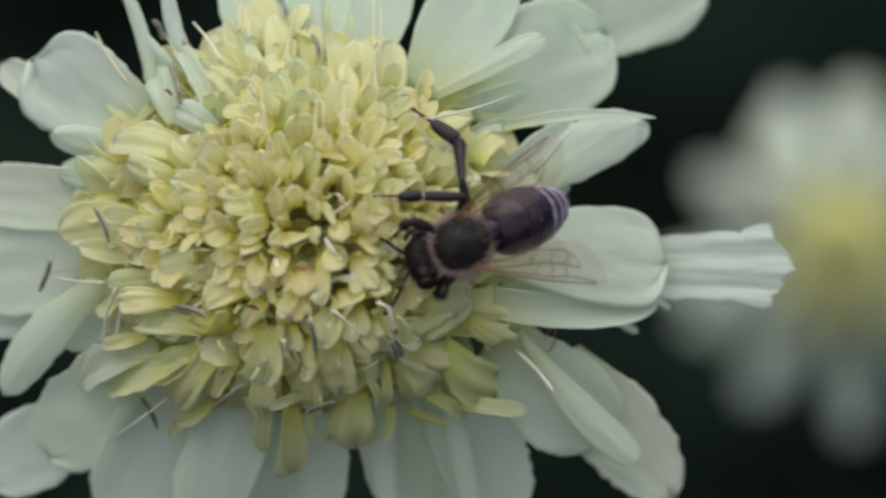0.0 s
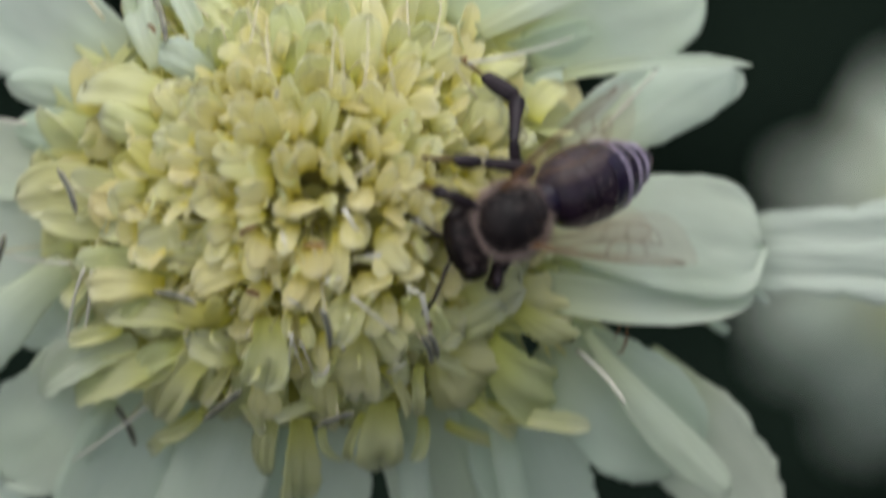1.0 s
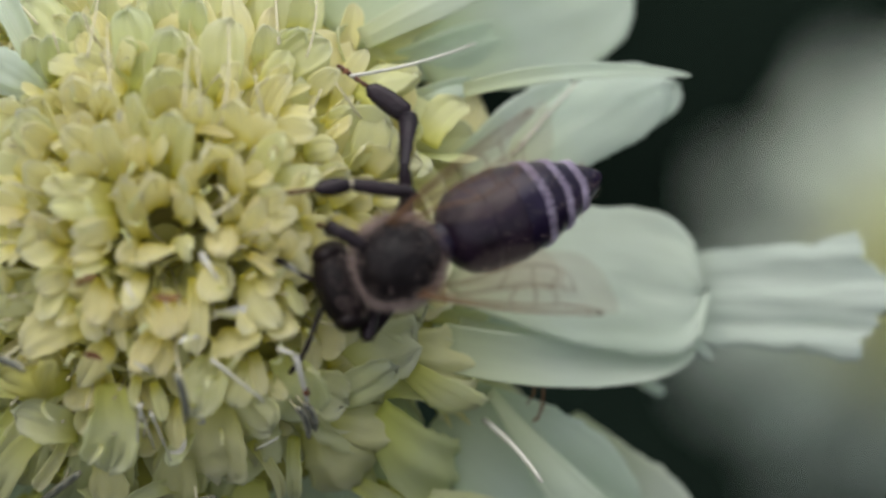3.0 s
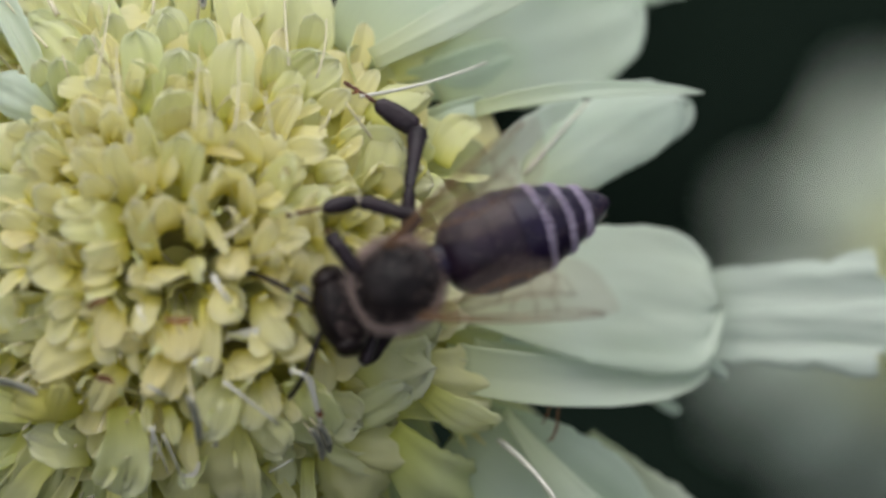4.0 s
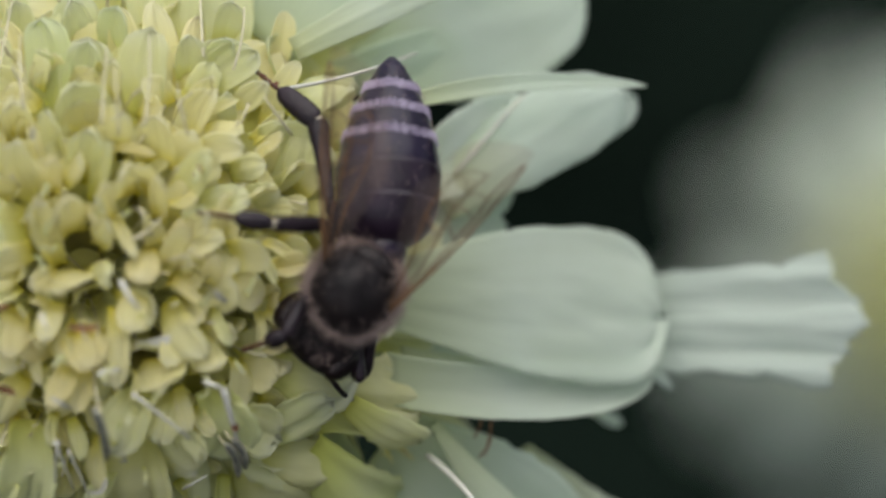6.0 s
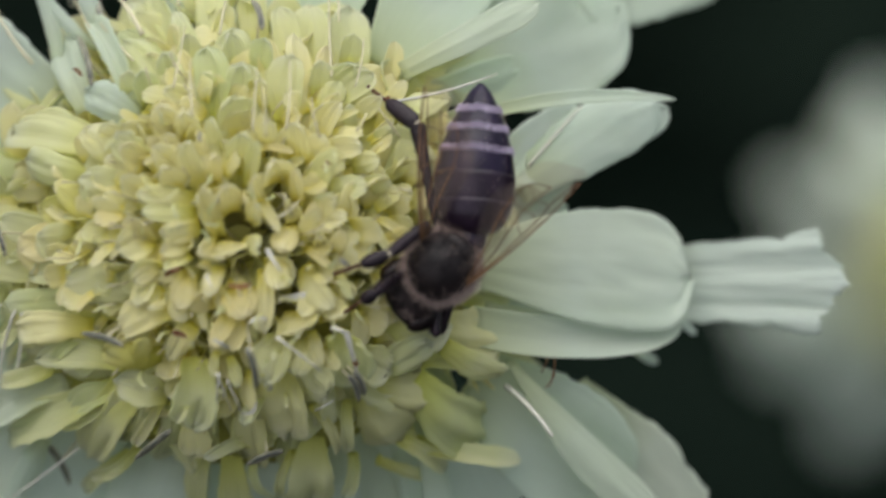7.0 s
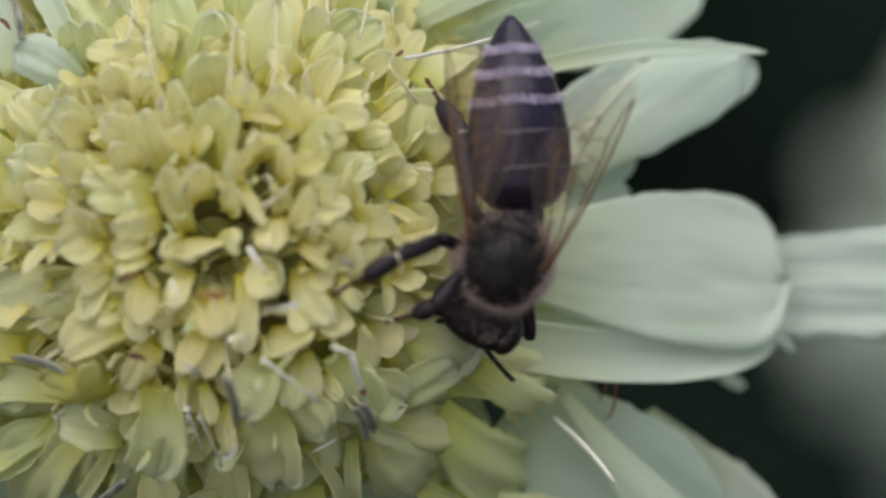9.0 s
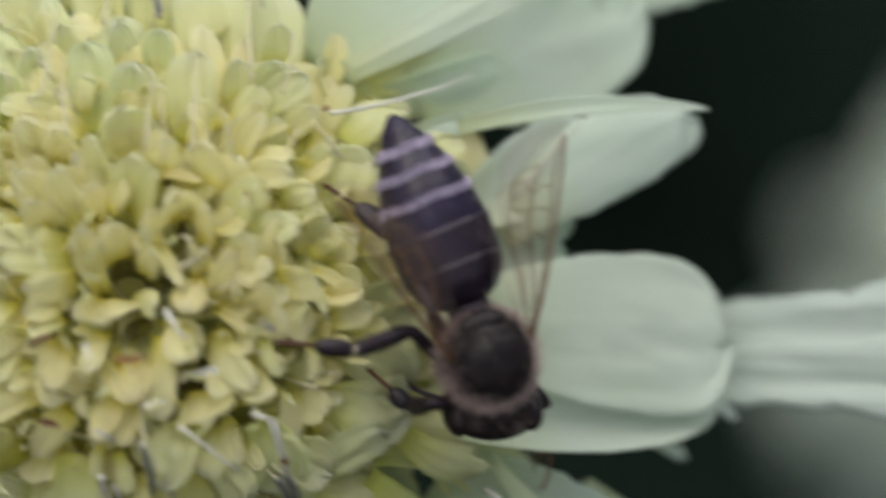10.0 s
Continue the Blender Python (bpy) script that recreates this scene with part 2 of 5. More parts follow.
def bent(a, b, sag, n=8):
    """Points on a shallow arc from a to b."""
    a, b, sag = Vector(a), Vector(b), Vector(sag)
    return [a.lerp(b, i / (n - 1)) + sag * (4 * (i / (n - 1)) * (1 - i / (n - 1))) for i in range(n)]


# ---- the flower head ----
U = 0.03246  # one step of the head's plan, in millimetres
CENTRE = Vector((-11.6, 0.6, 0))


def plan(u, v, z):
    """A place on the head: plan steps to the right and down, height in millimetres."""
    return Vector(((u - 888) * U, (428 - v) * U, z)) * MM


def dome(x, y):
    """Height of the dome of small florets, in millimetres."""
    r = math.hypot(x - CENTRE.x, (y - CENTRE.y) * 1.08)
    return 8.5 - 9.5 * (r / 13.5) ** 2.2


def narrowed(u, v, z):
    """Plan steps of a place z millimetres up, shifted to undo the first camera pose's perspective."""
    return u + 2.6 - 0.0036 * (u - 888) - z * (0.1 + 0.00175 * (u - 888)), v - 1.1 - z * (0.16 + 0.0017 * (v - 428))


def dome_normal(x, y):
    e = 0.05
    return Vector((-(dome(x + e, y) - dome(x - e, y)) / (2 * e), -(dome(x, y + e) - dome(x, y - e)) / (2 * e), 1)).normalized()


def ray(head, name, a, b, width, mat=None, arch=0.0, curve=0.0, tilt=0.0, thick=0.055, label="", **shape):
    """A large petal from plan place a to b (steps, steps, height), tilted about its length."""
    p, q = plan(*a), plan(*b)
    d = (q - p).normalized()
    side = d.cross(Vector((0, 0, 1))).normalized()
    up = side.cross(d).normalized()
    t = radians(tilt)
    side, up = side * math.cos(t) + up * math.sin(t), up * math.cos(t) - side * math.sin(t)
    length = (q - p).length

    shape.setdefault("ragged", 0.03)
    shape.setdefault("ruffle", 0.018)
    shape.setdefault("fold", 0.017)
    shape.setdefault("ridge", 0.0006)
    shape.setdefault("crinkle", 0.022)
    shape.setdefault("nu", 21)
    shape.setdefault("nv", 26)

    def spine(s):
        return np.array(p.lerp(q, s) + up * (arch * length * 4 * s * (1 - s)) + side * (curve * length * 4 * s * (1 - s)))
    return part(name, petal_mesh(name, *sheet(spine, side, up, width * U * MM, thick=thick, **shape)), mat or WHITE, head, label)


def rays(head):
    r = lambda *a, **k: ray(head, "ray_petal", *a, **k)
    # the right-hand side
    r((1040, 474, -7.6), (1402, 474, -5.0), 154, tilt=12, neck=0.62, fan=1.0, ridge=0.005, ragged=0.09, ruffle=0.018, waves=3.0, crinkle=0.024, fold=0.06, cup=0.05, arch=0.01, seed=1, nu=41, nv=30)
    r((870, 440, 0), (1181, 466, -4.2), 180, tilt=14, neck=0.45, wide=0.66, blunt=4.5, lop=-0.04, cup=-0.06, arch=0.03, ruffle=0.012, seed=2, nu=23)
    r((870, 535, 0.4), (1170, 530, -4.3), 66, neck=0.95, wide=0.7, blunt=2.2, cup=0.35, arch=0.02, curve=0.065, tilt=16, seed=3, ragged=0.02)
    r((1098, 570, -5.4), (1133, 590, -6.2), 14, neck=0.8, wide=0.5, cup=0.3, seed=36)
    r((1158, 520, -5.2), (1189, 548, -6), 12, neck=0.8, wide=0.5, cup=0.3, seed=37)
    r((1010, 505, -1.6), (1168, 536, -4.4), 26, neck=0.5, wide=0.5, blunt=1.6, cup=-0.3, arch=0.03, curve=-0.04, tilt=-8, seed=4)
    r((885, 505, -0.4), (1082, 522, -3.8), 20, neck=0.9, wide=0.6, cup=-0.3, arch=0.03, curve=0.03, tilt=-12, seed=44)
    r((870, 600, -1), (1086, 772, -5.2), 186, neck=0.5, wide=0.55, blunt=2.4, lop=0.08, cup=0.08, arch=0.04, seed=5, ruffle=0.01)
    r((995, 635, -4), (1192, 884, -7.4), 158, neck=0.5, wide=0.5, blunt=2.2, lop=-0.05, cup=0.1, ragged=0.07, ruffle=0.03, seed=6, nu=23)
    r((922, 584, -0.6), (1136, 822, -4.2), 62, neck=0.2, wide=0.72, cup=-0.10, arch=0.03, curve=0.04, tilt=12, crease=-0.16, seed=7)
    r((850, 480, -2.5), (1055, 512, -6.5), 110, neck=0.8, wide=0.6, cup=0.1, seed=38)
    # below
    r((770, 590, -0.6), (902, 925, -7), 165, neck=0.5, wide=0.6, cup=0.1, ragged=0.06, ruffle=0.02, seed=8)
    r((790, 660, -0.6), (846, 930, -5), 40, neck=0.5, wide=0.5, cup=-0.3, seed=45)
    r((640, 600, -0.8), (737, 925, -7), 122, neck=0.5, wide=0.6, cup=0.15, seed=9, ruffle=0.03)
    r((665, 640, -0.4), (694, 930, -5), 46, neck=0.5, wide=0.5, cup=-0.4, seed=46)
    r((565, 610, -0.8), (556, 930, -7), 120, neck=0.5, wide=0.6, cup=0.2, seed=10, ruffle=0.02)
    r((470, 600, -0.4), (346, 955, -4.2), 146, neck=0.45, wide=0.55, cup=-0.1, seed=11, arch=0.04, ragged=0.05)
    r((480, 620, -1.6), (470, 960, -8), 120, neck=0.5, wide=0.6, cup=0.1, seed=12)
    r((370, 600, -1), (215, 945, -6.6), 200, neck=0.45, wide=0.6, cup=0.1, seed=13, ruffle=0.02)
    r((240, 610, -1.5), (88, 815, -6.4), 160, neck=0.5, wide=0.6, blunt=3.6, cup=0.12, seed=14, ruffle=0.02, ragged=0.05)
    r((200, 720, -5), (-40, 850, -9), 150, neck=0.5, wide=0.6, cup=0.12, seed=47, ruffle=0.02)
    r((700, 600, -2), (800, 905, -8), 110, neck=0.5, wide=0.6, cup=0.12, seed=52, ruffle=0.02)
    r((250, 690, 0), (198, 775, -3), 34, neck=0.6, wide=0.5, cup=-0.4, seed=48)
    # the left-hand side
    r((185, 500, -1), (8, 700, -4), 84, neck=0.5, wide=0.6, blunt=1.8, cup=-0.35, arch=0.05, curve=0.05, seed=15, ragged=0.06)
    r((210, 545, -2.4), (95, 590, -5), 100, neck=0.7, wide=0.6, cup=0.1, seed=49)
    r((230, 440, -2), (-60, 490, -6), 175, neck=0.45, wide=0.6, cup=0.1, seed=16)
    r((220, 540, -3), (-60, 580, -7), 66, neck=0.5, wide=0.6, cup=0.2, seed=17)
    r((250, 365, -1), (-60, 340, -6), 120, neck=0.5, wide=0.6, cup=0.15, seed=18)
    r((292, 262, -1), (62, 106, -3), 186, neck=0.6, wide=0.72, blunt=3.4, cup=0.10, tilt=10, seed=19, ruffle=0.03, ragged=0.05)
    r((215, 285, -2), (2, 112, -4.5), 60, neck=0.5, wide=0.82, cup=0.3, seed=20)
    r((320, 290, 0), (92, 240, -2.6), 62, neck=0.6, wide=0.6, cup=-0.2, seed=21, tilt=20)
    r((320, 320, 1), (104, 306, -3), 70, neck=0.5, wide=0.6, cup=-0.2, seed=22, arch=0.05)
    r((275, 190, 0), (214, -40, 0), 26, neck=0.5, wide=0.6, blunt=1.6, cup=-0.5, seed=23, curve=0.06)
    r((345, 140, 0), (296, -40, 0), 30, neck=0.5, wide=0.6, blunt=1.6, cup=-0.5, seed=24, curve=-0.04)
    r((330, 130, 0), (250, 50, 0), 20, neck=0.5, wide=0.6, blunt=1.6, cup=-0.5, seed=50, curve=-0.05)
    # above
    r((480, 130, 0), (450, -90, -6), 150, neck=0.45, wide=0.6, cup=0.1, seed=25)
    r((560, 120, 0), (560, -90, -6), 130, neck=0.45, wide=0.6, cup=0.1, seed=26)
    r((640, 130, 0), (665, -90, -6), 160, neck=0.5, wide=0.6, cup=0.1, seed=27)
    r((740, 160, 0), (895, -70, -5), 150, neck=0.45, wide=0.55, cup=0.1, seed=28, ruffle=0.02)
    r((770, 166, 1.5), (966, 66, -1), 46, neck=0.6, wide=0.75, cup=0.12, crease=-0.25, seed=29, arch=0.03)
    r((830, 172, -2), (1083, 62, -6), 222, neck=0.45, wide=0.55, blunt=2.6, cup=0.08, seed=30, ruffle=0.01)
    r((950, -5, -5), (1046, 92, -5.4), 26, neck=0.5, wide=0.5, blunt=1.6, cup=-0.3, curve=-0.06, seed=51)
    r((930, 70, -6), (1262, -38, -9), 168, neck=0.5, wide=0.6, cup=0.1, seed=31, ruffle=0.02)
    r((890, 226, 0), (1162, 208, -1.5), 22, neck=0.8, wide=0.4, blunt=1.2, cup=0.25, seed=32, curve=-0.05)
    r((930, 335, -2), (1134, 212, -3), 100, tilt=10, neck=0.5, wide=0.62, cup=-0.25, arch=0.05, seed=33, curve=-0.02, ragged=0.04)
    r((1040, 290, -4), (1150, 218, -4.5), 52, neck=0.6, wide=0.6, cup=0.2, seed=35, ruffle=0.06)
    r((865, 345, -1.4), (1012, 316, -3.6), 74, neck=0.7, wide=0.6, cup=0.1, seed=53)
    r((870, 385, -1.4), (1004, 362, -3.4), 54, neck=0.7, wide=0.6, cup=0.1, seed=54)
    r((885, 325, -1), (1042, 234, -4), 92, neck=0.5, wide=0.6, cup=0.2, seed=34)


def lobe_mesh(seed, aspect, cup, lean, neck=0.42, wide=0.56):
    """One lobe of a small floret, one unit long: base at the origin, along +y, curving over by lean."""
    rng = np.random.RandomState(seed)
    rise = rng.uniform(-0.06, 0.10)
    drift = rng.uniform(-0.14, 0.14)

    def spine(s):
        return np.array((drift * s * s, s, lean * s * s + rise * math.sin(s * 3.1))) * MM
    return petal_mesh("lobe", *sheet(spine, (1, 0, 0), (0, 0, 1), aspect * MM, neck=neck, wide=wide, cup=cup, ruffle=0.03, waves=2.6, ragged=0.03, fold=0.05, roll=rng.uniform(-0.3, 0.3), crease=rng.uniform(0.0, 0.10), crinkle=0.02, seed=seed, nu=13, nv=14, thick=0.014))


# those whose throats show; their tubes take a colour darkened for shade
DEEP = ((525, 388), (600, 358), (605, 490))


def crown_places():
    """Throats of the florets on the crown, in plan steps: the open ones, then a spiral that fills in round them."""
    rng = np.random.RandomState(17)
    places = list(DEEP)
    for i in range(78):
        r, a = 238 * math.sqrt((i + 0.5) / 78), i * 2.39996 + 0.4
        u, v = 542 + r * math.cos(a) + rng.normal(0, 7), 408 + r * math.sin(a) * 0.95 + rng.normal(0, 7)
        if min(math.hypot(u - p, v - q) for p, q in DEEP) > 50:
            places.append((u, v))
    return places


# outer rings that fill in below: how many, radius from and to, lobe length, lobe opening, lean outwards
RINGS = (
    (26, 7.2, 8.7, 1.9, (18, 52), 0.35),
    (28, 8.7, 10.1, 2.3, (28, 62), 0.60),
    (28, 10.1, 11.3, 2.6, (28, 66), 0.90),
)


def floret(head, x, y, sink, size0, low, high, lean, mats, tube_me, rng, crown, mouth=0.62):
    radial = Vector((x - CENTRE.x, y - CENTRE.y, 0))
    r = radial.length
    radial = radial.normalized() if r > 0.2 else Vector((1, 0, 0))
    up = (dome_normal(x, y) * 0.6 + radial * lean + Vector((rng.normal(0, 0.10), rng.normal(0, 0.10), 0.4))).normalized()
    out = (radial - up * radial.dot(up)).normalized()
    m = Matrix((out, up.cross(out), up)).transposed().to_4x4()
    m.translation = Vector((x, y, dome(x, y) - sink + rng.normal(0, 0.3))) * MM
    fl = part("floret", tube_me, TUBE, head, m=m)
    rr = r / 14.6
    lobes = 5 if crown and rng.rand() < 0.6 else 4
    twist = rng.uniform(-0.6, 0.6)
    for k in range(lobes):
        b = twist + 2 * math.pi * k / lobes + rng.normal(0, 0.12)
        big = size0 * (1.0 + 0.42 * math.cos(b)) * rng.uniform(0.78, 1.18)
        wide = rng.uniform(low, high) + 18 * math.cos(b)
        if crown:
            # most lobes turn outwards, a small one stands up at the back
            b = twist * 0.6 + ((-1.35, -0.45, 0.45, 1.35, math.pi) if lobes == 5 else (-0.95, 0.0, 0.95, math.pi))[k] + rng.normal(0, 0.12)
            back = k == lobes - 1
            big = size0 * rng.uniform(0.85, 1.15) * (0.62 if back else 1.0)
            wide = rng.uniform(low * 0.4, low + 8) if back else rng.uniform(low + 8, high)
        lm = Matrix.Rotation(b - math.pi / 2, 4, "Z") @ Matrix.Translation((0, mouth * MM, -0.1 * MM)) @ Matrix.Rotation(radians(90 - wide), 4, "X") @ Matrix.Rotation(rng.normal(0, 0.16), 4, "Y") @ Matrix.Rotation(rng.normal(0, 0.10), 4, "Z")
        zone = "inner" if rr + rng.normal(0, 0.09) < 0.66 else "outer"
        pick = rng.randint(16) if rng.rand() > 0.22 else 16 + rng.randint(6)
        part("lobe", mats[zone][pick], None, fl, m=lm @ Matrix.Diagonal((big, big, big, 1)))
    if crown:
        for k in range(rng.randint(0, 3)):
            d = Vector((rng.normal(0, 0.35), rng.normal(0, 0.35), 1)).normalized()
            p = bent(Vector((0, 0, -2)) * MM, d * rng.uniform(1.2, 2.6) * MM, Vector(rng.normal(0, 0.15, 3)) * MM, 6)
            part("filament", mesh_from("filament", *tube(p, [0.04 * MM] * 5 + [0.055 * MM], 5)), FILAMENT, fl)


def florets(head):
    rng = np.random.RandomState(5)
    kinds = [lobe_mesh(100 + i, rng.uniform(0.66, 0.92), rng.uniform(-0.25, 0.5), rng.uniform(-0.5, 0.15), rng.uniform(0.75, 0.95), 0.62) for i in range(16)]
    narrow = [lobe_mesh(170 + i, rng.uniform(0.46, 0.70), rng.uniform(-0.3, 0.8), rng.uniform(-0.5, 0.1), rng.uniform(0.6, 0.85), 0.5) for i in range(16)]
    straps = [lobe_mesh(140 + i, rng.uniform(0.26, 0.42), rng.uniform(0.4, 0.9), rng.uniform(-0.5, 0.3), 0.7) for i in range(6)]
    mats = {}
    for zone, mat in (("inner", YELLOW), ("outer", CREAM)):
        mats[zone] = []
        for me in (kinds if zone == "inner" else narrow) + straps:
            c = me.copy()
            c.materials.append(mat)
            mats[zone].append(c)
    v, f = tube([(0, 0, -4.2 * MM), (0, 0, -1.5 * MM), (0, 0, 0)], [0.4 * MM, 0.6 * MM, 0.82 * MM], 10, False)
    tube_me = mesh_from("floret", v, f)
    tube_me.materials.append(TUBE)
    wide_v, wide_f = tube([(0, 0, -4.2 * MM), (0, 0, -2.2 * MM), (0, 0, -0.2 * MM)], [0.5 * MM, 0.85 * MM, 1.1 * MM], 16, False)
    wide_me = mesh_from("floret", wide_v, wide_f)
    wide_me.materials.append(THROAT_SHADE)
    for u, w in crown_places():
        p = plan(u, w, 0) / MM
        deep = (u, w) in DEEP
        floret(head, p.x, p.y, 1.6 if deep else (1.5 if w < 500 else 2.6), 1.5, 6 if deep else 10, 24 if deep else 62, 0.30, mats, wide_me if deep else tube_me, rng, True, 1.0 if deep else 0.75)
    turn = 0.6
    for count, r0, r1, size0, (low, high), lean in RINGS:
        for i in range(count):
            turn += 2.39996
            r = math.sqrt(r0 * r0 + (r1 * r1 - r0 * r0) * (i + 0.5) / count)
            x, y = CENTRE.x + r * math.cos(turn) + rng.normal(0, 0.2), CENTRE.y + r * math.sin(turn) / 1.05 + rng.normal(0, 0.2)
            u, w = 888 + x / U, 428 - y / U
            if w > 565 or (u > 850 and 270 < w < 550) or (u > 885 and 550 <= w < 600):
                continue
            floret(head, x, y, 3.7 if w < 500 else 4.6, size0, low, high, lean, mats, tube_me, rng, False)


def spoons(head):
    """Broad lobes of the outer florets, one by one: base and end on the plan, width."""
    count = [300]

    def lobe(u0, v0, u1, v1, w, mat=None, lift=0.9, **shape):
        count[0] += 1
        rng = np.random.RandomState(count[0])
        a, b = plan(u0, v0, 0) / MM, plan(u1, v1, 0) / MM
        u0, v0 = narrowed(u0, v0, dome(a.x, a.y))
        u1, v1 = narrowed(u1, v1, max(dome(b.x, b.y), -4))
        u0, v0, lift0 = u0 - 0.30 * (u1 - u0), v0 - 0.30 * (v1 - v0), lift * 0.4 - 1.2
        look_ = dict(neck=0.55, wide=0.6, cup=rng.uniform(-0.28, 0.42), arch=0.06, ruffle=0.06, crinkle=0.03, ridge=0.006, ragged=0.02, roll=rng.uniform(-0.5, 0.5), waves=2.5, curve=rng.uniform(-0.05, 0.05), tilt=rng.uniform(-22, 22), thick=0.05, nu=14, nv=18, fold=0.06, seed=count[0])
        look_.update(shape)
        ray(head, "floret_lobe", (u0, v0, dome(a.x, a.y) - 1.5 + lift0), (u1, v1, max(dome(b.x, b.y), -4) + lift - 0.9), w, mat or CREAM, **look_)

    # to the left
    for row in ((390, 470, 281, 474, 62), (300, 430, 240, 398, 52), (235, 452, 140, 436, 42), (230, 400, 104, 406, 78), (300, 312, 222, 290, 62), (390, 362, 303, 318, 74)):
        lobe(*row)
    for row in ((302, 492, 190, 496, 44), (262, 392, 184, 378, 46), (335, 300, 350, 236, 40)):
        lobe(*row, fold=0.08)
    for row in ((335, 385, 244, 358, 50), (345, 392, 272, 332, 44)):
        lobe(*row, OLIVE, lift=1.3)
    lobe(190, 492, 124, 430, 22, neck=0.8, curve=0.2)
    # above
    for row in ((490, 145, 482, 28, 52), (560, 120, 550, 46, 46), (525, 175, 525, 103, 56), (600, 155, 590, 73, 42), (630, 155, 630, 70, 56), (692, 165, 690, 73, 64), (535, 235, 540, 153, 62),
                (680, 215, 692, 153, 76), (790, 172, 888, 134, 42), (770, 228, 838, 208, 42), (720, 285, 803, 272, 68), (740, 315, 838, 316, 54), (440, 125, 398, 34, 34), (425, 172, 358, 108, 42), (482, 172, 438, 78, 32), (305, 185, 268, 106, 46), (350, 150, 310, 60, 26)):
        lobe(*row)
    for row in ((610, 245, 611, 112, 50), (740, 185, 757, 124, 30), (460, 205, 398, 140, 62), (740, 240, 772, 180, 26), (650, 225, 660, 130, 34), (570, 210, 575, 120, 34)):
        lobe(*row, YELLOW)
    lobe(830, 192, 952, 163, 62, WHITE)
    for row in ((840, 228, 897, 214, 22), (845, 240, 893, 226, 20)):
        lobe(*row, WHITE)
    # at the foot of the right-hand rays
    for row in ((820, 300, 900, 280, 50), (830, 380, 930, 370, 60), (800, 455, 880, 475, 50), (850, 340, 935, 325, 40), (900, 560, 960, 600, 24)):
        lobe(*row, lift=-0.9)


def skirt(head):
    """The drooping outer lobes round the foot of the dome, tongue by tongue: base and end on the plan, width."""
    count = [900]

    def lobe(u0, v0, u1, v1, w, mat=CREAM, drop=0.0, **shape):
        count[0] += 1
        rng = np.random.RandomState(count[0])
        u0, v0 = u0 - 0.22 * (u1 - u0), v0 - 0.22 * (v1 - v0)
        a, b = plan(u0, v0, 0) / MM, plan(u1, v1, 0) / MM
        thin = w < 30
        w *= 1.1 if thin else rng.uniform(1.1, 1.4)
        form = dict(neck=0.75 if thin else 0.5, wide=rng.uniform(0.58, 0.72), blunt=rng.uniform(2.4, 4.6), lop=rng.uniform(-0.22, 0.22), cup=rng.uniform(0.5, 1.1) if thin else rng.uniform(-0.5, 0.55), arch=rng.uniform(0.06, 0.18), hook=rng.uniform(0.1, 0.45), ruffle=0.09, crinkle=0.045, ridge=0.005, ragged=0.09, roll=rng.uniform(-0.55, 0.55), waves=rng.uniform(2.2, 3.6), curve=rng.uniform(-0.16, 0.16) if thin else rng.uniform(-0.06, 0.06), tilt=rng.uniform(-18, 18), thick=0.04, nu=15, nv=20, fold=0.13, seed=count[0])
        form.update(shape)
        ray(head, "floret_lobe", (u0, v0, dome(a.x, a.y) - 1.6 - drop), (u1, v1, max(dome(b.x, b.y), -3.2) + rng.uniform(-0.2, 0.5) - drop), w, mat, **form)

    # a second row behind the hanging tongues
    rng2 = np.random.RandomState(44)
    for k in range(36):
        a = radians(192 + 164 * k / 35 + rng2.uniform(-3, 3))
        reach = rng2.uniform(292, 352)
        b = a + rng2.normal(0, 0.13)
        u0, v0 = 531 + 235 * math.cos(a), 410 - 225 * math.sin(a)
        lobe(u0, v0, 531 + reach * math.cos(b), 410 - reach * math.sin(b) * 0.96, rng2.uniform(31, 58), drop=rng2.uniform(0.6, 2.4))
    # to the lower left
    for row in ((326, 626, 191, 678, 53), (345, 613, 265, 670, 22), (357, 626, 288, 654, 31), (383, 635, 310, 720, 51), (373, 713, 310, 747, 19), (359, 722, 299, 768, 21), (423, 626, 363, 607, 38), (419, 639, 383, 700, 17), (476, 592, 471, 677, 55), (542, 701, 486, 720, 19), (423, 687, 467, 740, 21), (486, 713, 466, 802, 31), (308, 549, 266, 583, 15), (252, 592, 188, 608, 29), (351, 583, 244, 575, 36)):
        lobe(*row)
    # below
    for row in ((604, 551, 577, 609, 46), (598, 607, 602, 690, 67), (624, 586, 660, 633, 51), (683, 552, 710, 614, 56), (722, 630, 757, 702, 73), (646, 655, 677, 716, 15), (688, 651, 689, 716, 17), (775, 662, 794, 715, 15), (639, 707, 634, 793, 51), (562, 723, 584, 782, 14), (605, 723, 588, 783, 14), (740, 613, 814, 628, 49), (740, 592, 812, 555, 41), (520, 740, 516, 846, 44)):
        lobe(*row)
    # at the foot of the right-hand rays
    for row in ((807, 589, 868, 616, 27), (829, 555, 869, 603, 14), (825, 538, 907, 557, 70), (743, 731, 818, 755, 17), (693, 725, 681, 778, 19), (563, 628, 544, 670, 22), (760, 520, 836, 532, 56), (700, 575, 752, 600, 42)):
        lobe(*row)
    for row in ((259, 626, 139, 681, 60), (309, 200, 281, 104, 41), (380, 202, 316, 87, 29), (381, 227, 318, 192, 48)):
        lobe(*row, WHITE)
    for row in ((800, 628, 886, 696, 70), (811, 706, 936, 726, 28), (770, 700, 830, 742, 24), (840, 570, 905, 610, 40)):
        lobe(*row, drop=-1.0)
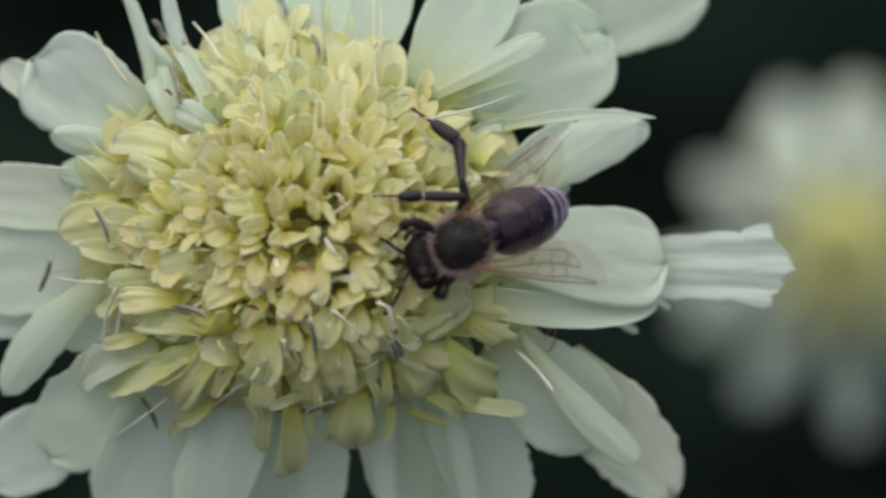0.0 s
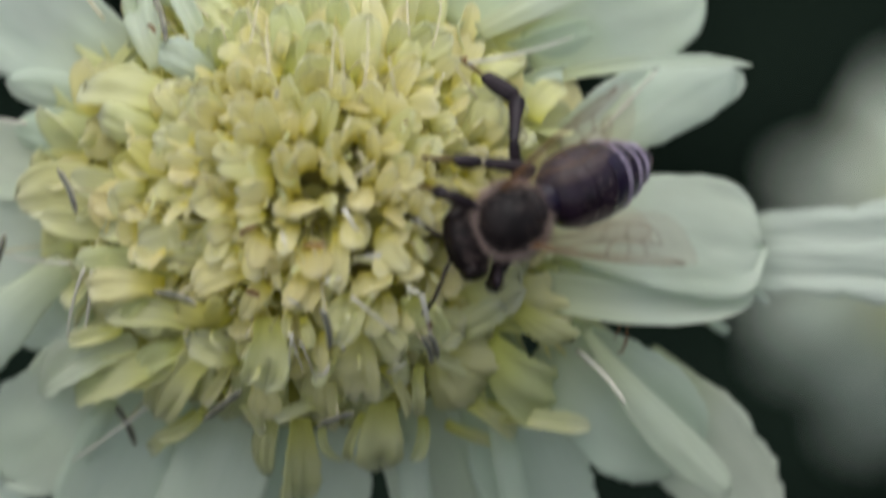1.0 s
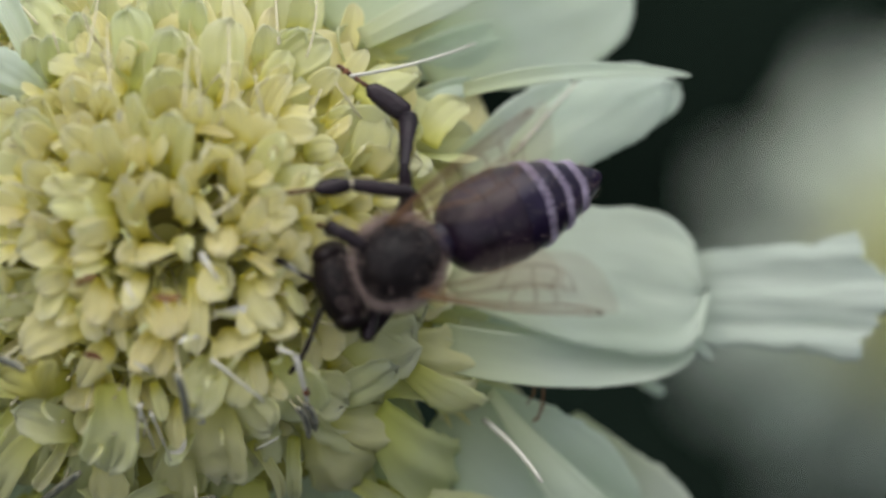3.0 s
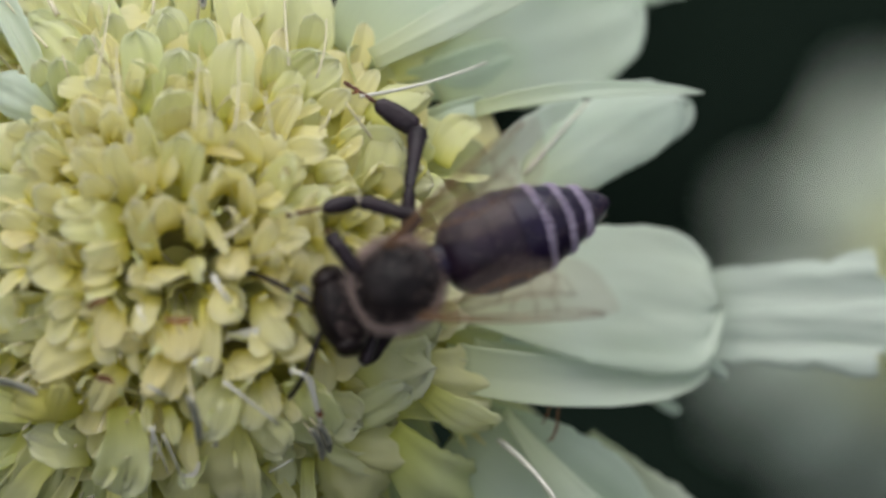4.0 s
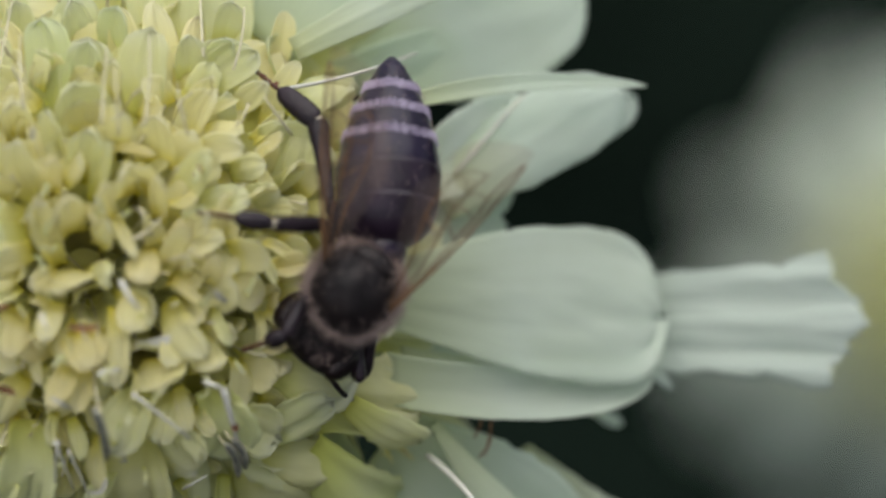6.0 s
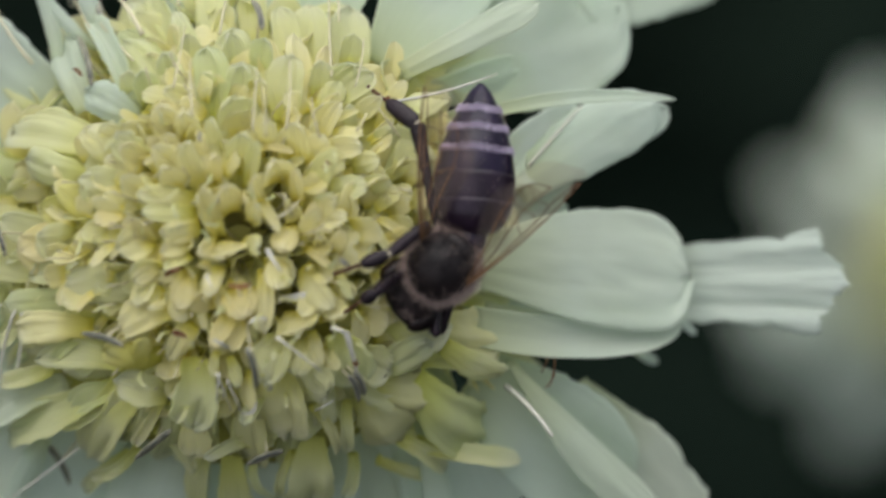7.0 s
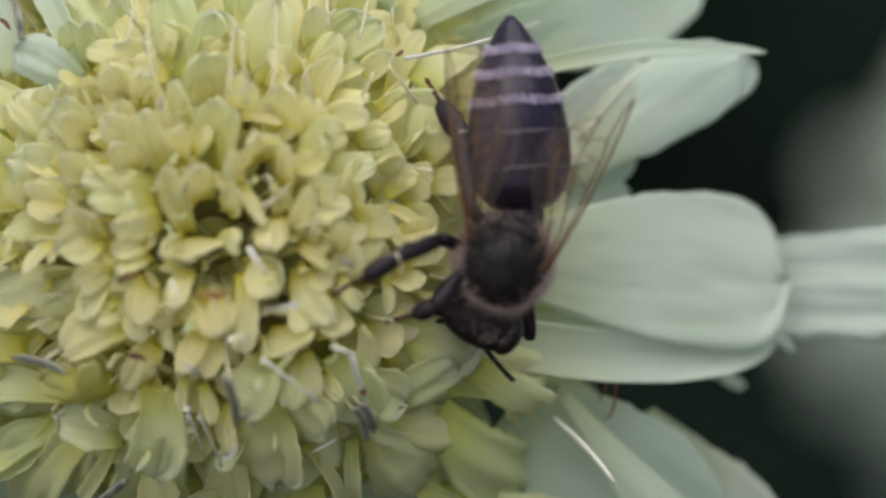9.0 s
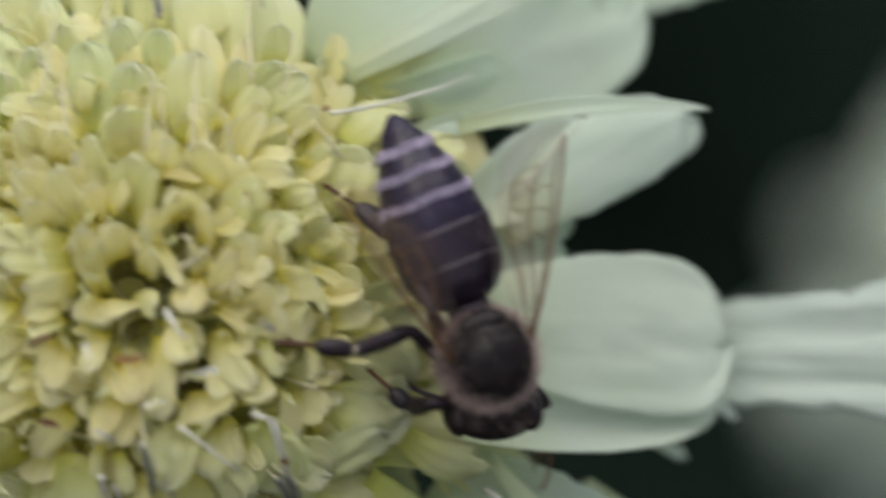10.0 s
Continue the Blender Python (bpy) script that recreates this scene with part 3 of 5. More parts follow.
    for row in ((464, 665, 463, 718, 43), (309, 528, 217, 527, 44), (865, 603, 893, 643, 22)):
        lobe(*row, YELLOW)
    for row in ((413, 571, 347, 573, 43), (386, 583, 405, 549, 26)):
        lobe(*row, OLIVE, cup=-0.6)
    for row in ((886, 600, 918, 654, 38),):
        lobe(*row, TAN, ruffle=0.12, fold=0.12)
    # to the upper left
    for row in ((325, 269, 206, 237, 62), (356, 295, 324, 244, 44), (312, 311, 231, 289, 38), (450, 220, 435, 151, 38), (408, 287, 368, 253, 41), (423, 202, 367, 119, 51)):
        lobe(*row)


def crown(head):
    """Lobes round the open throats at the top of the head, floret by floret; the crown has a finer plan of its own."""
    count = [700]

    def lobe(x0, y0, x1, y1, w, mat=None, rise=0.3, deep=1.5, **shape):
        count[0] += 1
        rng = np.random.RandomState(count[0])
        k = 0.668 * (1 - 6.5 / 389.4)
        (u0, v0), (u1, v1) = ((888 + (x - 784) * k, 428 + (y - 441) * k) for x, y in ((x0, y0), (x1, y1)))
        a, b = plan(u0, v0, 0) / MM, plan(u1, v1, 0) / MM
        form = dict(neck=rng.uniform(0.5, 0.75), wide=rng.uniform(0.5, 0.68), blunt=rng.uniform(1.7, 3.2), lop=rng.uniform(-0.12, 0.12), cup=0.25, arch=0.12, ruffle=0.075, crinkle=0.03, ridge=0.006, ragged=0.05, roll=rng.uniform(-0.5, 0.5), waves=rng.uniform(2.2, 4.0), curve=rng.uniform(-0.09, 0.09), tilt=rng.uniform(-24, 24), thick=0.035, nu=15, nv=16, fold=0.09, seed=count[0])
        form.update(shape)
        ray(head, "floret_lobe", (u0, v0, dome(a.x, a.y) - deep), (u1, v1, dome(b.x, b.y) + rise), w * k, mat or YELLOW, **form)

    def upright(*rows):
        for row in rows:
            lobe(*row, CREAM if row[3] < 60 else None, rise=0.9, deep=1.8, cup=0.4 + 0.3 * noise.noise(Vector((row[0] * 0.37, row[1] * 0.31, 3))), arch=0.05)

    def over(*rows, mat=None):
        for row in rows:
            lobe(*row, mat, rise=0.0, cup=0.05 + 0.6 * noise.noise(Vector((row[0] * 0.37, row[1] * 0.31, 7))), arch=0.10, hook=0.15)

    # round the widest throat
    upright((217, 405, 182, 292, 48), (238, 352, 228, 296, 66), (278, 372, 304, 330, 34), (205, 330, 168, 318, 30))
    over((242, 412, 226, 448, 92), (270, 405, 300, 432, 44), (210, 420, 172, 440, 40))
    # round the throat above it
    upright((250, 268, 266, 178, 62), (205, 292, 208, 222, 40), (278, 300, 302, 196, 36), (262, 320, 282, 330, 26))
    # round the throat to its right
    upright((336, 290, 330, 238, 82), (378, 330, 388, 258, 42), (388, 424, 428, 338, 36), (356, 352, 362, 318, 15), (318, 330, 296, 268, 34))
    over((300, 318, 346, 394, 28), (366, 376, 356, 432, 62), (400, 372, 492, 362, 72))
    upright((432, 430, 434, 384, 18), (456, 446, 478, 388, 36), (420, 352, 470, 326, 50))
    # the throat below
    over((398, 462, 456, 562, 64), (386, 562, 378, 614, 94), (350, 448, 338, 516, 56), (310, 472, 312, 612, 42))
    lobe(345, 534, 408, 524, 18, STYLE, rise=-0.8)
    over((428, 584, 486, 574, 24), (470, 470, 500, 540, 26))
    # to the left of the throats
    over((165, 322, 38, 306, 54), (168, 352, 48, 346, 44), (172, 378, 88, 392, 52), (152, 408, 88, 434, 46), (62, 396, -8, 428, 82), (90, 462, 30, 498, 42), (150, 478, 124, 556, 62), (216, 466, 194, 530, 46), (250, 512, 266, 576, 84))
    over((118, 548, -4, 604, 84), (156, 588, 102, 668, 62), (236, 566, 202, 642, 50), (272, 574, 240, 650, 38), (150, 440, 96, 470, 30), (110, 540, 62, 556, 22))
    upright((190, 302, 150, 196, 62), (216, 244, 198, 146, 50), (150, 268, 74, 208, 62), (64, 246, 0, 206, 60), (72, 296, 4, 268, 56), (72, 182, 4, 158, 38), (134, 196, 84, 118, 72), (120, 300, 96, 250, 50))
    # above the throats
    upright((360, 158, 370, 8, 86), (256, 124, 266, 28, 68), (190, 146, 184, -10, 82), (162, 114, 94, 84, 48), (250, 186, 240, 102, 100), (326, 212, 326, 152, 46), (386, 242, 380, 158, 72), (422, 202, 474, 112, 62))
    upright((454, 116, 544, 48, 74), (452, 70, 504, 28, 44), (400, 296, 468, 222, 62), (428, 236, 524, 208, 54), (150, 200, 140, 130, 60), (300, 130, 306, 60, 46), (420, 100, 432, 20, 56), (440, 160, 470, 90, 44))
    upright((500, 150, 560, 100, 46), (60, 120, 40, 40, 60), (20, 110, 10, 40, 50), (100, 80, 90, 0, 56), (300, 60, 310, -30, 60), (480, 30, 500, -40, 50), (240, 40, 230, -40, 60), (130, 40, 140, -40, 54))
    # to the right, under the bee
    over((440, 306, 536, 290, 62), (500, 250, 560, 240, 50), (592, 292, 642, 188, 92), (602, 162, 694, 98, 82), (720, 232, 784, 150, 66), (520, 300, 580, 280, 50), (540, 200, 590, 170, 44), mat=CREAM)
    lobe(640, 300, 690, 220, 60, OLIVE, rise=-0.4)
    # below the throats
    over((402, 618, 374, 702, 66), (410, 606, 428, 684, 30), (205, 650, 196, 704, 26), (282, 690, 276, 784, 42), (232, 660, 250, 730, 30), (440, 640, 470, 690, 30))


def strands(head):
    """Styles, filaments and anthers that stand out between the lobes."""
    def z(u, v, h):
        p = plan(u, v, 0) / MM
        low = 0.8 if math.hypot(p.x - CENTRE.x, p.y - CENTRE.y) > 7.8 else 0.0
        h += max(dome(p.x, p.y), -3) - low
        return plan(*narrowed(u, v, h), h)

    def strand(name, mat, ends, r, h=1.0, sag=0.3, label=""):
        (u0, v0), (u1, v1) = ends
        turn = 0.10 * noise.noise(Vector((u0 * 0.37, v0 * 0.29, 1.7)))
        p = bent(z(u0, v0, h * 0.5), z(u1, v1, h), Vector(((v1 - v0) * U * turn, (u1 - u0) * U * turn, sag)) * MM, 9)
        r *= 0.8
        return part(name, mesh_from(name, *tube(p, [r * MM * (1.15 - 0.5 * i / 8) for i in range(9)], 7)), mat, head, label)

    for a, b, r in (((668, 536), (690, 545), 0.12), ((688, 543), (703, 606), 0.16), ((206, 506), (180, 626), 0.10), ((216, 512), (186, 662), 0.11), ((577, 424), (597, 454), 0.13),
                    ((588, 548), (651, 599), 0.09), ((300, 702), (188, 782), 0.09), ((945, 305), (1022, 218), 0.10), ((120, 300), (72, 295), 0.10), ((185, 500), (90, 488), 0.08), ((500, 600), (520, 655), 0.06), ((515, 610), (540, 670), 0.06), ((505, 600), (500, 650), 0.06), ((640, 655), (668, 640), 0.07)):
        strand("style", STYLE, (a, b), r)
    strand("style", STYLE, ((912, 620), (981, 694)), 0.14, h=5.4)
    strand("style", STYLE, ((752, 212), (902, 171)), 0.09, h=3.0)
    strand("style", FILAMENT, ((590, 378), (623, 352)), 0.11, h=-0.6)
    strand("style", FILAMENT, ((600, 345), (612, 375)), 0.10, h=-0.7)
    for a, b, r in (((230, 152), (170, 60), 0.10), ((667, 175), (660, -10), 0.06), ((676, 95), (670, -10), 0.06), ((505, 112), (522, 18), 0.07), ((392, 112), (342, 42), 0.13), ((469, 232), (464, 150), 0.06), ((575, 262), (570, 188), 0.06), ((603, 252), (607, 150), 0.06), ((556, 252), (561, 165), 0.06),
                    ((652, 262), (640, 205), 0.06), ((765, 262), (735, 220), 0.07), ((440, 190), (455, 100), 0.06), ((380, 150), (330, 95), 0.07), ((350, 160), (290, 60), 0.07), ((700, 190), (712, 120), 0.06), ((420, 60), (424, -10), 0.09), ((445, 70), (430, 10), 0.08)):
        strand("filament", FILAMENT, (a, b), r, h=2.2)
    for a, b in (((305, 542), (366, 561)), ((246, 700), (279, 758)), ((378, 722), (431, 682)), ((540, 731), (593, 712)), ((165, 367), (193, 430)), ((298, 114), (319, 184)), ((89, 459), (70, 516)), ((271, 38), (288, 72)), ((311, 44), (331, 92)), ((491, -4), (506, 31)), ((551, 64), (566, 106)), ((545, 564), (558, 622)), ((689, 604), (703, 641)), ((697, 600), (711, 632))):
        p = bent(z(*a, 1.5), z(*b, 1.6), Vector((0.12, 0.1, 0.2)) * MM, 9)
        an = part("anther", mesh_from("anther", *tube(p, [0.165 * MM * (0.45, 0.85, 1, 1, 0.9, 1, 1, 0.85, 0.45)[i] for i in range(9)], 8)), ANTHER, head, "slender grey anther")
        part("seam", mesh_from("seam", *tube([q + Vector((0, 0, 0.15)) * MM for q in p[1:-1]], [0.07 * MM] * 7, 5)), SEAM, an, "dark seam along the anther")
        mid = p[4]
        foot = mid + (CENTRE * MM - Vector((mid.x, mid.y, 0))).normalized() * 0.0022 - Vector((0, 0, 0.0018))
        part("filament", mesh_from("filament", *tube(bent(foot, mid, Vector((0, 0, 0.0003)), 6), [0.06 * MM] * 6, 5)), FILAMENT, head)
    for (u, v), size, mat in (((440, 455), (0.55, 0.2, 0.14), BROWN), ((447, 545), (0.5, 0.25, 0.14), BROWN), ((536, 473), (0.75, 0.18, 0.14), BROWN), ((298, 166), (0.4, 0.16, 0.12), BROWN), ((661, 303), (0.25, 0.25, 0.1), BROWN), ((553, 186), (0.28, 0.36, 0.16), CORE), ((746, 206), (0.22, 0.14, 0.12), BROWN), ((700, 585), (0.2, 0.3, 0.1), BROWN), ((410, 215), (0.5, 0.14, 0.1), CORE)):
        turn = u * 0.7 + v
        du, dv = math.cos(turn) * 0.7 * size[0] / U, math.sin(turn) * 0.7 * size[0] / U
        p = plan(u, v, 0) / MM
        h = max(dome(p.x, p.y), -3) + 0.7
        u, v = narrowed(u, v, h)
        ray(head, "withered_tip", (u - du, v - dv, h), (u + du, v + dv, h - 0.2), 1.1 * size[1] / U, mat, neck=0.5, wide=0.5, cup=0.7, ruffle=0.2, ragged=0.25, crinkle=0.12, roll=0.8, arch=0.12, curve=0.12, thick=0.03, nu=9, nv=12, seed=int(u))
    for a, b in (((970, 568), (985, 566)), ((985, 566), (978, 620)), ((966, 600), (975, 572)), ((985, 600), (972, 622))):
        p = bent(plan(*a, -1.0), plan(*b, -1.4), Vector((0.0001, 0, 0.0002)), 6)
        part("thread", mesh_from("thread", *tube(p, [0.035 * MM] * 6, 5)), BROWN, head)


def curls(head):
    """Small pale curled bits, spent stigmas and filaments, among the lobes of the crown."""
    rng = np.random.RandomState(21)
    for i in range(50):
        r, a = 8.0 * math.sqrt(rng.rand()), rng.uniform(0, 6.283)
        x, y = CENTRE.x + r * math.cos(a), CENTRE.y + r * math.sin(a)
        u, v = 888 + x / U, 428 - y / U
        if u > 800 and 300 < v < 520:
            continue
        turn, size0 = rng.uniform(0, 6.283), rng.uniform(12, 30)
        h = dome(x, y) + rng.uniform(0.2, 1.3)
        ray(head, "stigma", (u, v, h - 0.9), (u + size0 * math.cos(turn), v + size0 * math.sin(turn), h), rng.uniform(3.5, 7), CREAM if i % 7 else STYLE, neck=0.7, wide=0.7, cup=0.9, ruffle=0.1, curve=rng.uniform(-0.25, 0.25), arch=rng.uniform(0, 0.3), roll=rng.uniform(-1, 1), thick=0.03, nu=7, nv=9, seed=500 + i)


def receptacle(head):
    verts, faces = [], []
    nr, na = 12, 40
    for j in range(nr + 1):
        for i in range(na):
            r, a = 11.0 * j / nr, 2 * math.pi * i / na
            x, y = CENTRE.x + r * math.cos(a), CENTRE.y + r * math.sin(a) / 1.05
            verts.append((x * MM, y * MM, (dome(x, y) - 3.6) * MM))
    for j in range(nr):
        for i in range(na):
            a, b = j * na + i, j * na + (i + 1) % na
            faces.append((a, b, b + na, a + na))
    k = len(verts)
    verts.append((CENTRE.x * MM, CENTRE.y * MM, -8 * MM))
    for i in range(na):
        faces.append((nr * na + i, nr * na + (i + 1) % na, k))
    part("receptacle", mesh_from("receptacle", verts, faces), CORE, head, "dark green receptacle under the florets")


def stem(head):
    down = HEAD.to_3x3().inverted() @ Vector((0, 0, -1))
    a = Vector((-11.6, 0.6, -7)) * MM
    b = Vector((-3.2, -15, -22)) * MM
    c = b + down * (0.58 / 1.0)
    pts = bent(a, b, (0, 0, -0.004), 6) + [b.lerp(c, t) for t in (0.05, 0.2, 0.4, 0.7, 1.0)]
    part("stem", mesh_from("stem", *tube(pts, [0.0016] + [0.0011] * 10, 10)), STEM, head, "thin reddish-brown stem")


def flower():
    head = new("scabious_flower")
    head.matrix_world = HEAD
    tagged(head, "pale yellow scabious flower with cream-white ray petals, brown stem", "flower", "scabious flowers")
    receptacle(head)
    stem(head)
    rays(head)
    florets(head)
    spoons(head)
    skirt(head)
    crown(head)
    strands(head)
    curls(head)
    return head


HEAD_FLOWER = flower()
focus = new("focus_mark")
focus.parent = HEAD_FLOWER
focus.location = (0, 0, 3.0 * MM)
cam.data.dof.focus_object = focus


def backdrop():
    # ground to the horizon
    bm = bmesh.new()
    bmesh.ops.create_grid(bm, x_segments=40, y_segments=40, size=1.0)
    for v in bm.verts:
        v.co.x, v.co.y = math.copysign(abs(v.co.x) ** 3, v.co.x) * 400, math.copysign(abs(v.co.y) ** 3, v.co.y) * 400
        d = v.co.xy.length
        v.co.z = 0.015 * noise.noise(v.co * 3) if d < 20 else 0
    tagged(part("ground", bm, SOIL_SHADED, None), "dark shaded garden soil", "ground", kind="structure")


def leaf_mass():
    rng = np.random.RandomState(3)
    verts, faces = [], []
    for i in range(17000):
        a, q = rng.uniform(0, 6.283), rng.rand() ** 0.62
        reach = 0.85 + 0.35 * noise.noise(Vector((math.cos(a) * 1.6, math.sin(a) * 1.6, 0.4)))
        x, y = 0.02 + q * reach * math.cos(a), 0.42 + q * reach * math.sin(a)
        top = (0.225 - 0.10 * rng.rand()) * (1 - 0.75 * q ** 4)
        z = rng.uniform(0.01, top)
        L, W = rng.uniform(0.025, 0.055), rng.uniform(0.006, 0.013)
        yaw, pitch, rl = rng.uniform(0, 6.28), rng.uniform(-0.3, 1.0), rng.normal(0, 0.5)
        m = Matrix.Translation((x, y, z)) @ Euler((pitch, rl, yaw)).to_matrix().to_4x4()
        k = len(verts)
        prof = ((0, 0.12), (0.3, 0.9), (0.6, 1.0), (0.85, 0.6), (1.0, 0.05))
        for s, w in prof:
            sag = -0.35 * L * s * s
            for e, h in ((-1, 0.12), (0, 0.0), (1, 0.12)):
                verts.append(m @ Vector((e * w * W, s * L, sag + h * W)))
        for j in range(4):
            for e in range(2):
                a = k + j * 3 + e
                faces.append((a, a + 1, a + 4, a + 3))
    ob = part("foliage", mesh_from("foliage", verts, faces), LEAF_SHADED, None)
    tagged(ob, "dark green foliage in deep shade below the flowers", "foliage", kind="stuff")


def far_flower(place, turn):
    """Another head of the same kind, lower down among the leaves."""
    h = new("scabious_flower")
    h.matrix_world = HEAD @ Matrix.Translation(Vector(place) * MM) @ pose(0, 0, 0, 12, -8, turn)
    slim = 0.44
    tagged(h, "pale scabious flower lower down among dark leaves", "flower", "scabious flowers")
    rng = np.random.RandomState(8)
    for i in range(13):
        a = 2 * math.pi * i / 13 + rng.normal(0, 0.1)
        L, W = rng.uniform(28, 32) * slim * (1.0 - 0.18 * math.sin(a + radians(turn))), rng.uniform(6.5, 9.0) * slim
        d, side = np.array((math.cos(a), math.sin(a), 0)), np.array((math.sin(a), -math.cos(a), 0))
        drop = rng.uniform(2, 9)
        spine = lambda s: (d * (3.5 + (L - 3.5) * s) + np.array((0, 0, -drop * s * s))) * MM
        part("ray_petal", petal_mesh("ray_petal", *sheet(spine, side, (0, 0, 1), W * MM, cup=0.15, ruffle=0.04, ragged=0.04, seed=60 + i, nu=9, nv=12)), WHITE, h)
    kinds = [lobe_mesh(200 + i, 0.8, 0.5, -0.2) for i in range(5)]
    for me in kinds:
        me.materials.append(CREAM)
    for i in range(110):
        r, a = 3.9 * math.sqrt((i + 0.5) / 110), i * 2.39996
        n = Vector((math.cos(a) * r / 12, math.sin(a) * r / 12, 1)).normalized()
        m = n.to_track_quat("Y", "Z").to_matrix().to_4x4() @ pose(0, 0, 0, rng.uniform(-40, 40), rng.uniform(0, 360), 0)
        m.translation = Vector((r * math.cos(a), r * math.sin(a), 5.6 - 7 * (r / 10.5) ** 2)) * MM
        part("lobe", kinds[i % 5], None, h, m=m @ Matrix.Diagonal((1.7, 1.7, 1.7, 1)))
    bm = bmesh.new()
    bmesh.ops.create_uvsphere(bm, u_segments=20, v_segments=10, radius=1.0, matrix=Matrix.Diagonal((0.0042, 0.0042, 0.0042, 1)))
    part("receptacle", bm, CORE, h)
    down = h.matrix_world.to_3x3().inverted() @ Vector((0, 0, -1))
    pts = [Vector((0, 0, -0.004)) + down * t * (h.matrix_world.translation.z + 0.01) for t in (0, 0.2, 0.5, 1.0)]
    part("stem", mesh_from("stem", *tube(pts, [0.0014] * 4, 8)), LEAF_SHADED, h)


backdrop()
leaf_mass()
far_flower((25.1, -1.4, -150), 20)


# ---- the bee: x ahead, y to its left, z up, origin in the thorax ----
def bee_materials():
    def membrane():
        m, nt, p, out = material("wing_membrane")
        p.inputs["Base Color"].default_value = (0.56, 0.46, 0.40, 1)
        p.inputs["Roughness"].default_value = 0.18
        p.inputs["Specular IOR Level"].default_value = 0.2
        clear = nt.nodes.new("ShaderNodeBsdfTransparent")
        clear.inputs[0].default_value = (0.94, 0.90, 0.88, 1)
        geo = nt.nodes.new("ShaderNodeTexCoord")
        n = node(nt, "ShaderNodeTexNoise", Scale=700.0, Detail=3.0)
        nt.links.new(geo.outputs["Object"], n.inputs["Vector"])
        b = node(nt, "ShaderNodeBump", Strength=0.4, Distance=0.0001)
        nt.links.new(n.outputs[0], b.inputs["Height"])
        nt.links.new(b.outputs[0], p.inputs["Normal"])
        mix = nt.nodes.new("ShaderNodeMixShader")
        mix.inputs[0].default_value = 0.05
        nt.links.new(clear.outputs[0], mix.inputs[1])
        nt.links.new(p.outputs[0], mix.inputs[2])
        nt.links.new(mix.outputs[0], out.inputs["Surface"])
        return m
    return {
        "membrane": membrane(),
        "vein": plain("wing_vein", (0.10, 0.05, 0.02), (0.21, 0.11, 0.05), 600, 0.5),
        "thorax": plain("thorax_dark", (0.005, 0.0035, 0.004), (0.018, 0.012, 0.012), 900, 0.5, 0.8, 0.00006, 0.0, 0.3),
        "head": plain("head_dark", (0.003, 0.002, 0.0025), (0.012, 0.007, 0.007), 900, 0.55, 0.6, 0.00006, 0.0, 0.2),
        "eye": plain("eye_dark", (0.003, 0.002, 0.003), (0.012, 0.006, 0.006), 300, 0.42, 0.2, 0.00002, 0.0, 0.25),
        # the violet sheen of reflected sky is mixed into both plate colours
        "brown": plain("tergite_violet", (0.008, 0.0045, 0.009), (0.027, 0.015, 0.030), 700, 0.30, 0.5, 0.00003, 0.0, 0.35),
        "dark": plain("tergite_dark", (0.005, 0.003, 0.010), (0.018, 0.010, 0.036), 700, 0.28, 0.5, 0.00003, 0.0, 0.35),
        "band": plain("band_hair", (0.30, 0.25, 0.36), (0.66, 0.59, 0.73), 1500, 0.7),
        "leg": plain("leg_dark", (0.006, 0.004, 0.006), (0.024, 0.014, 0.020), 900, 0.36, 0.7, 0.00006, 0.0, 0.3),
        "claw": plain("tarsus_rust", (0.045, 0.015, 0.009), (0.12, 0.042, 0.020), 900, 0.5),
        "fur": plain("fur_grey_brown", (0.22, 0.16, 0.14), (0.60, 0.47, 0.42), 700, 0.75),
        "pale": plain("joint_pale", (0.34, 0.30, 0.22), (0.56, 0.50, 0.38), 900, 0.6),
        "fur_dark": plain("fur_dark", (0.007, 0.0045, 0.006), (0.022, 0.015, 0.019), 700, 0.75),
    }


def blob(c, r, seg=28, rings=16, lump=0.03, freq=2.0):
    bm = bmesh.new()
    bmesh.ops.create_uvsphere(bm, u_segments=seg, v_segments=rings, radius=1.0)
    for v in bm.verts:
        k = 1 + lump * noise.noise(v.co * freq + Vector(c))
        v.co = Vector((v.co.x * r[0] * k + c[0], v.co.y * r[1] * k + c[1], v.co.z * r[2] * k + c[2])) * MM
    return bm


def hairs(spots, rng, length, width, lean):
    """Tapered hairs at (place, normal) spots, in millimetres; lean pulls all of them one way."""
    verts, faces = [], []
    for p, n in spots:
        d = (n + lean + Vector(rng.normal(0, 0.28, 3))).normalized()
        a = d.orthogonal().normalized()
        b = d.cross(a)
        L = length * rng.uniform(0.6, 1.25)
        bend = Vector(rng.normal(0, 0.12, 3)) * L
        k = len(verts)
        for j in range(3):
            q = a * math.cos(j * 2.094) + b * math.sin(j * 2.094)
            verts.append((p + q * width) * MM)
        for j in range(3):
            q = a * math.cos(j * 2.094) + b * math.sin(j * 2.094)
            verts.append((p + d * L * 0.55 + q * width * 0.7) * MM)
        verts.append((p + d * L + bend) * MM)
        for j in range(3):
            i2 = (j + 1) % 3
            faces += [(k + j, k + i2, k + 3 + i2, k + 3 + j), (k + 3 + j, k + 3 + i2, k + 6)]
    return mesh_from("fur", verts, faces)


def on_ellipsoid(c, r, rng, count, keep):
    out = []
    while len(out) < count:
        d = Vector(rng.normal(0, 1, 3)).normalized()
        if keep(d, rng):
            p = Vector((c[0] + d.x * r[0], c[1] + d.y * r[1], c[2] + d.z * r[2]))
            out.append((p, Vector((d.x / r[0], d.y / r[1], d.z / r[2])).normalized()))
    return out


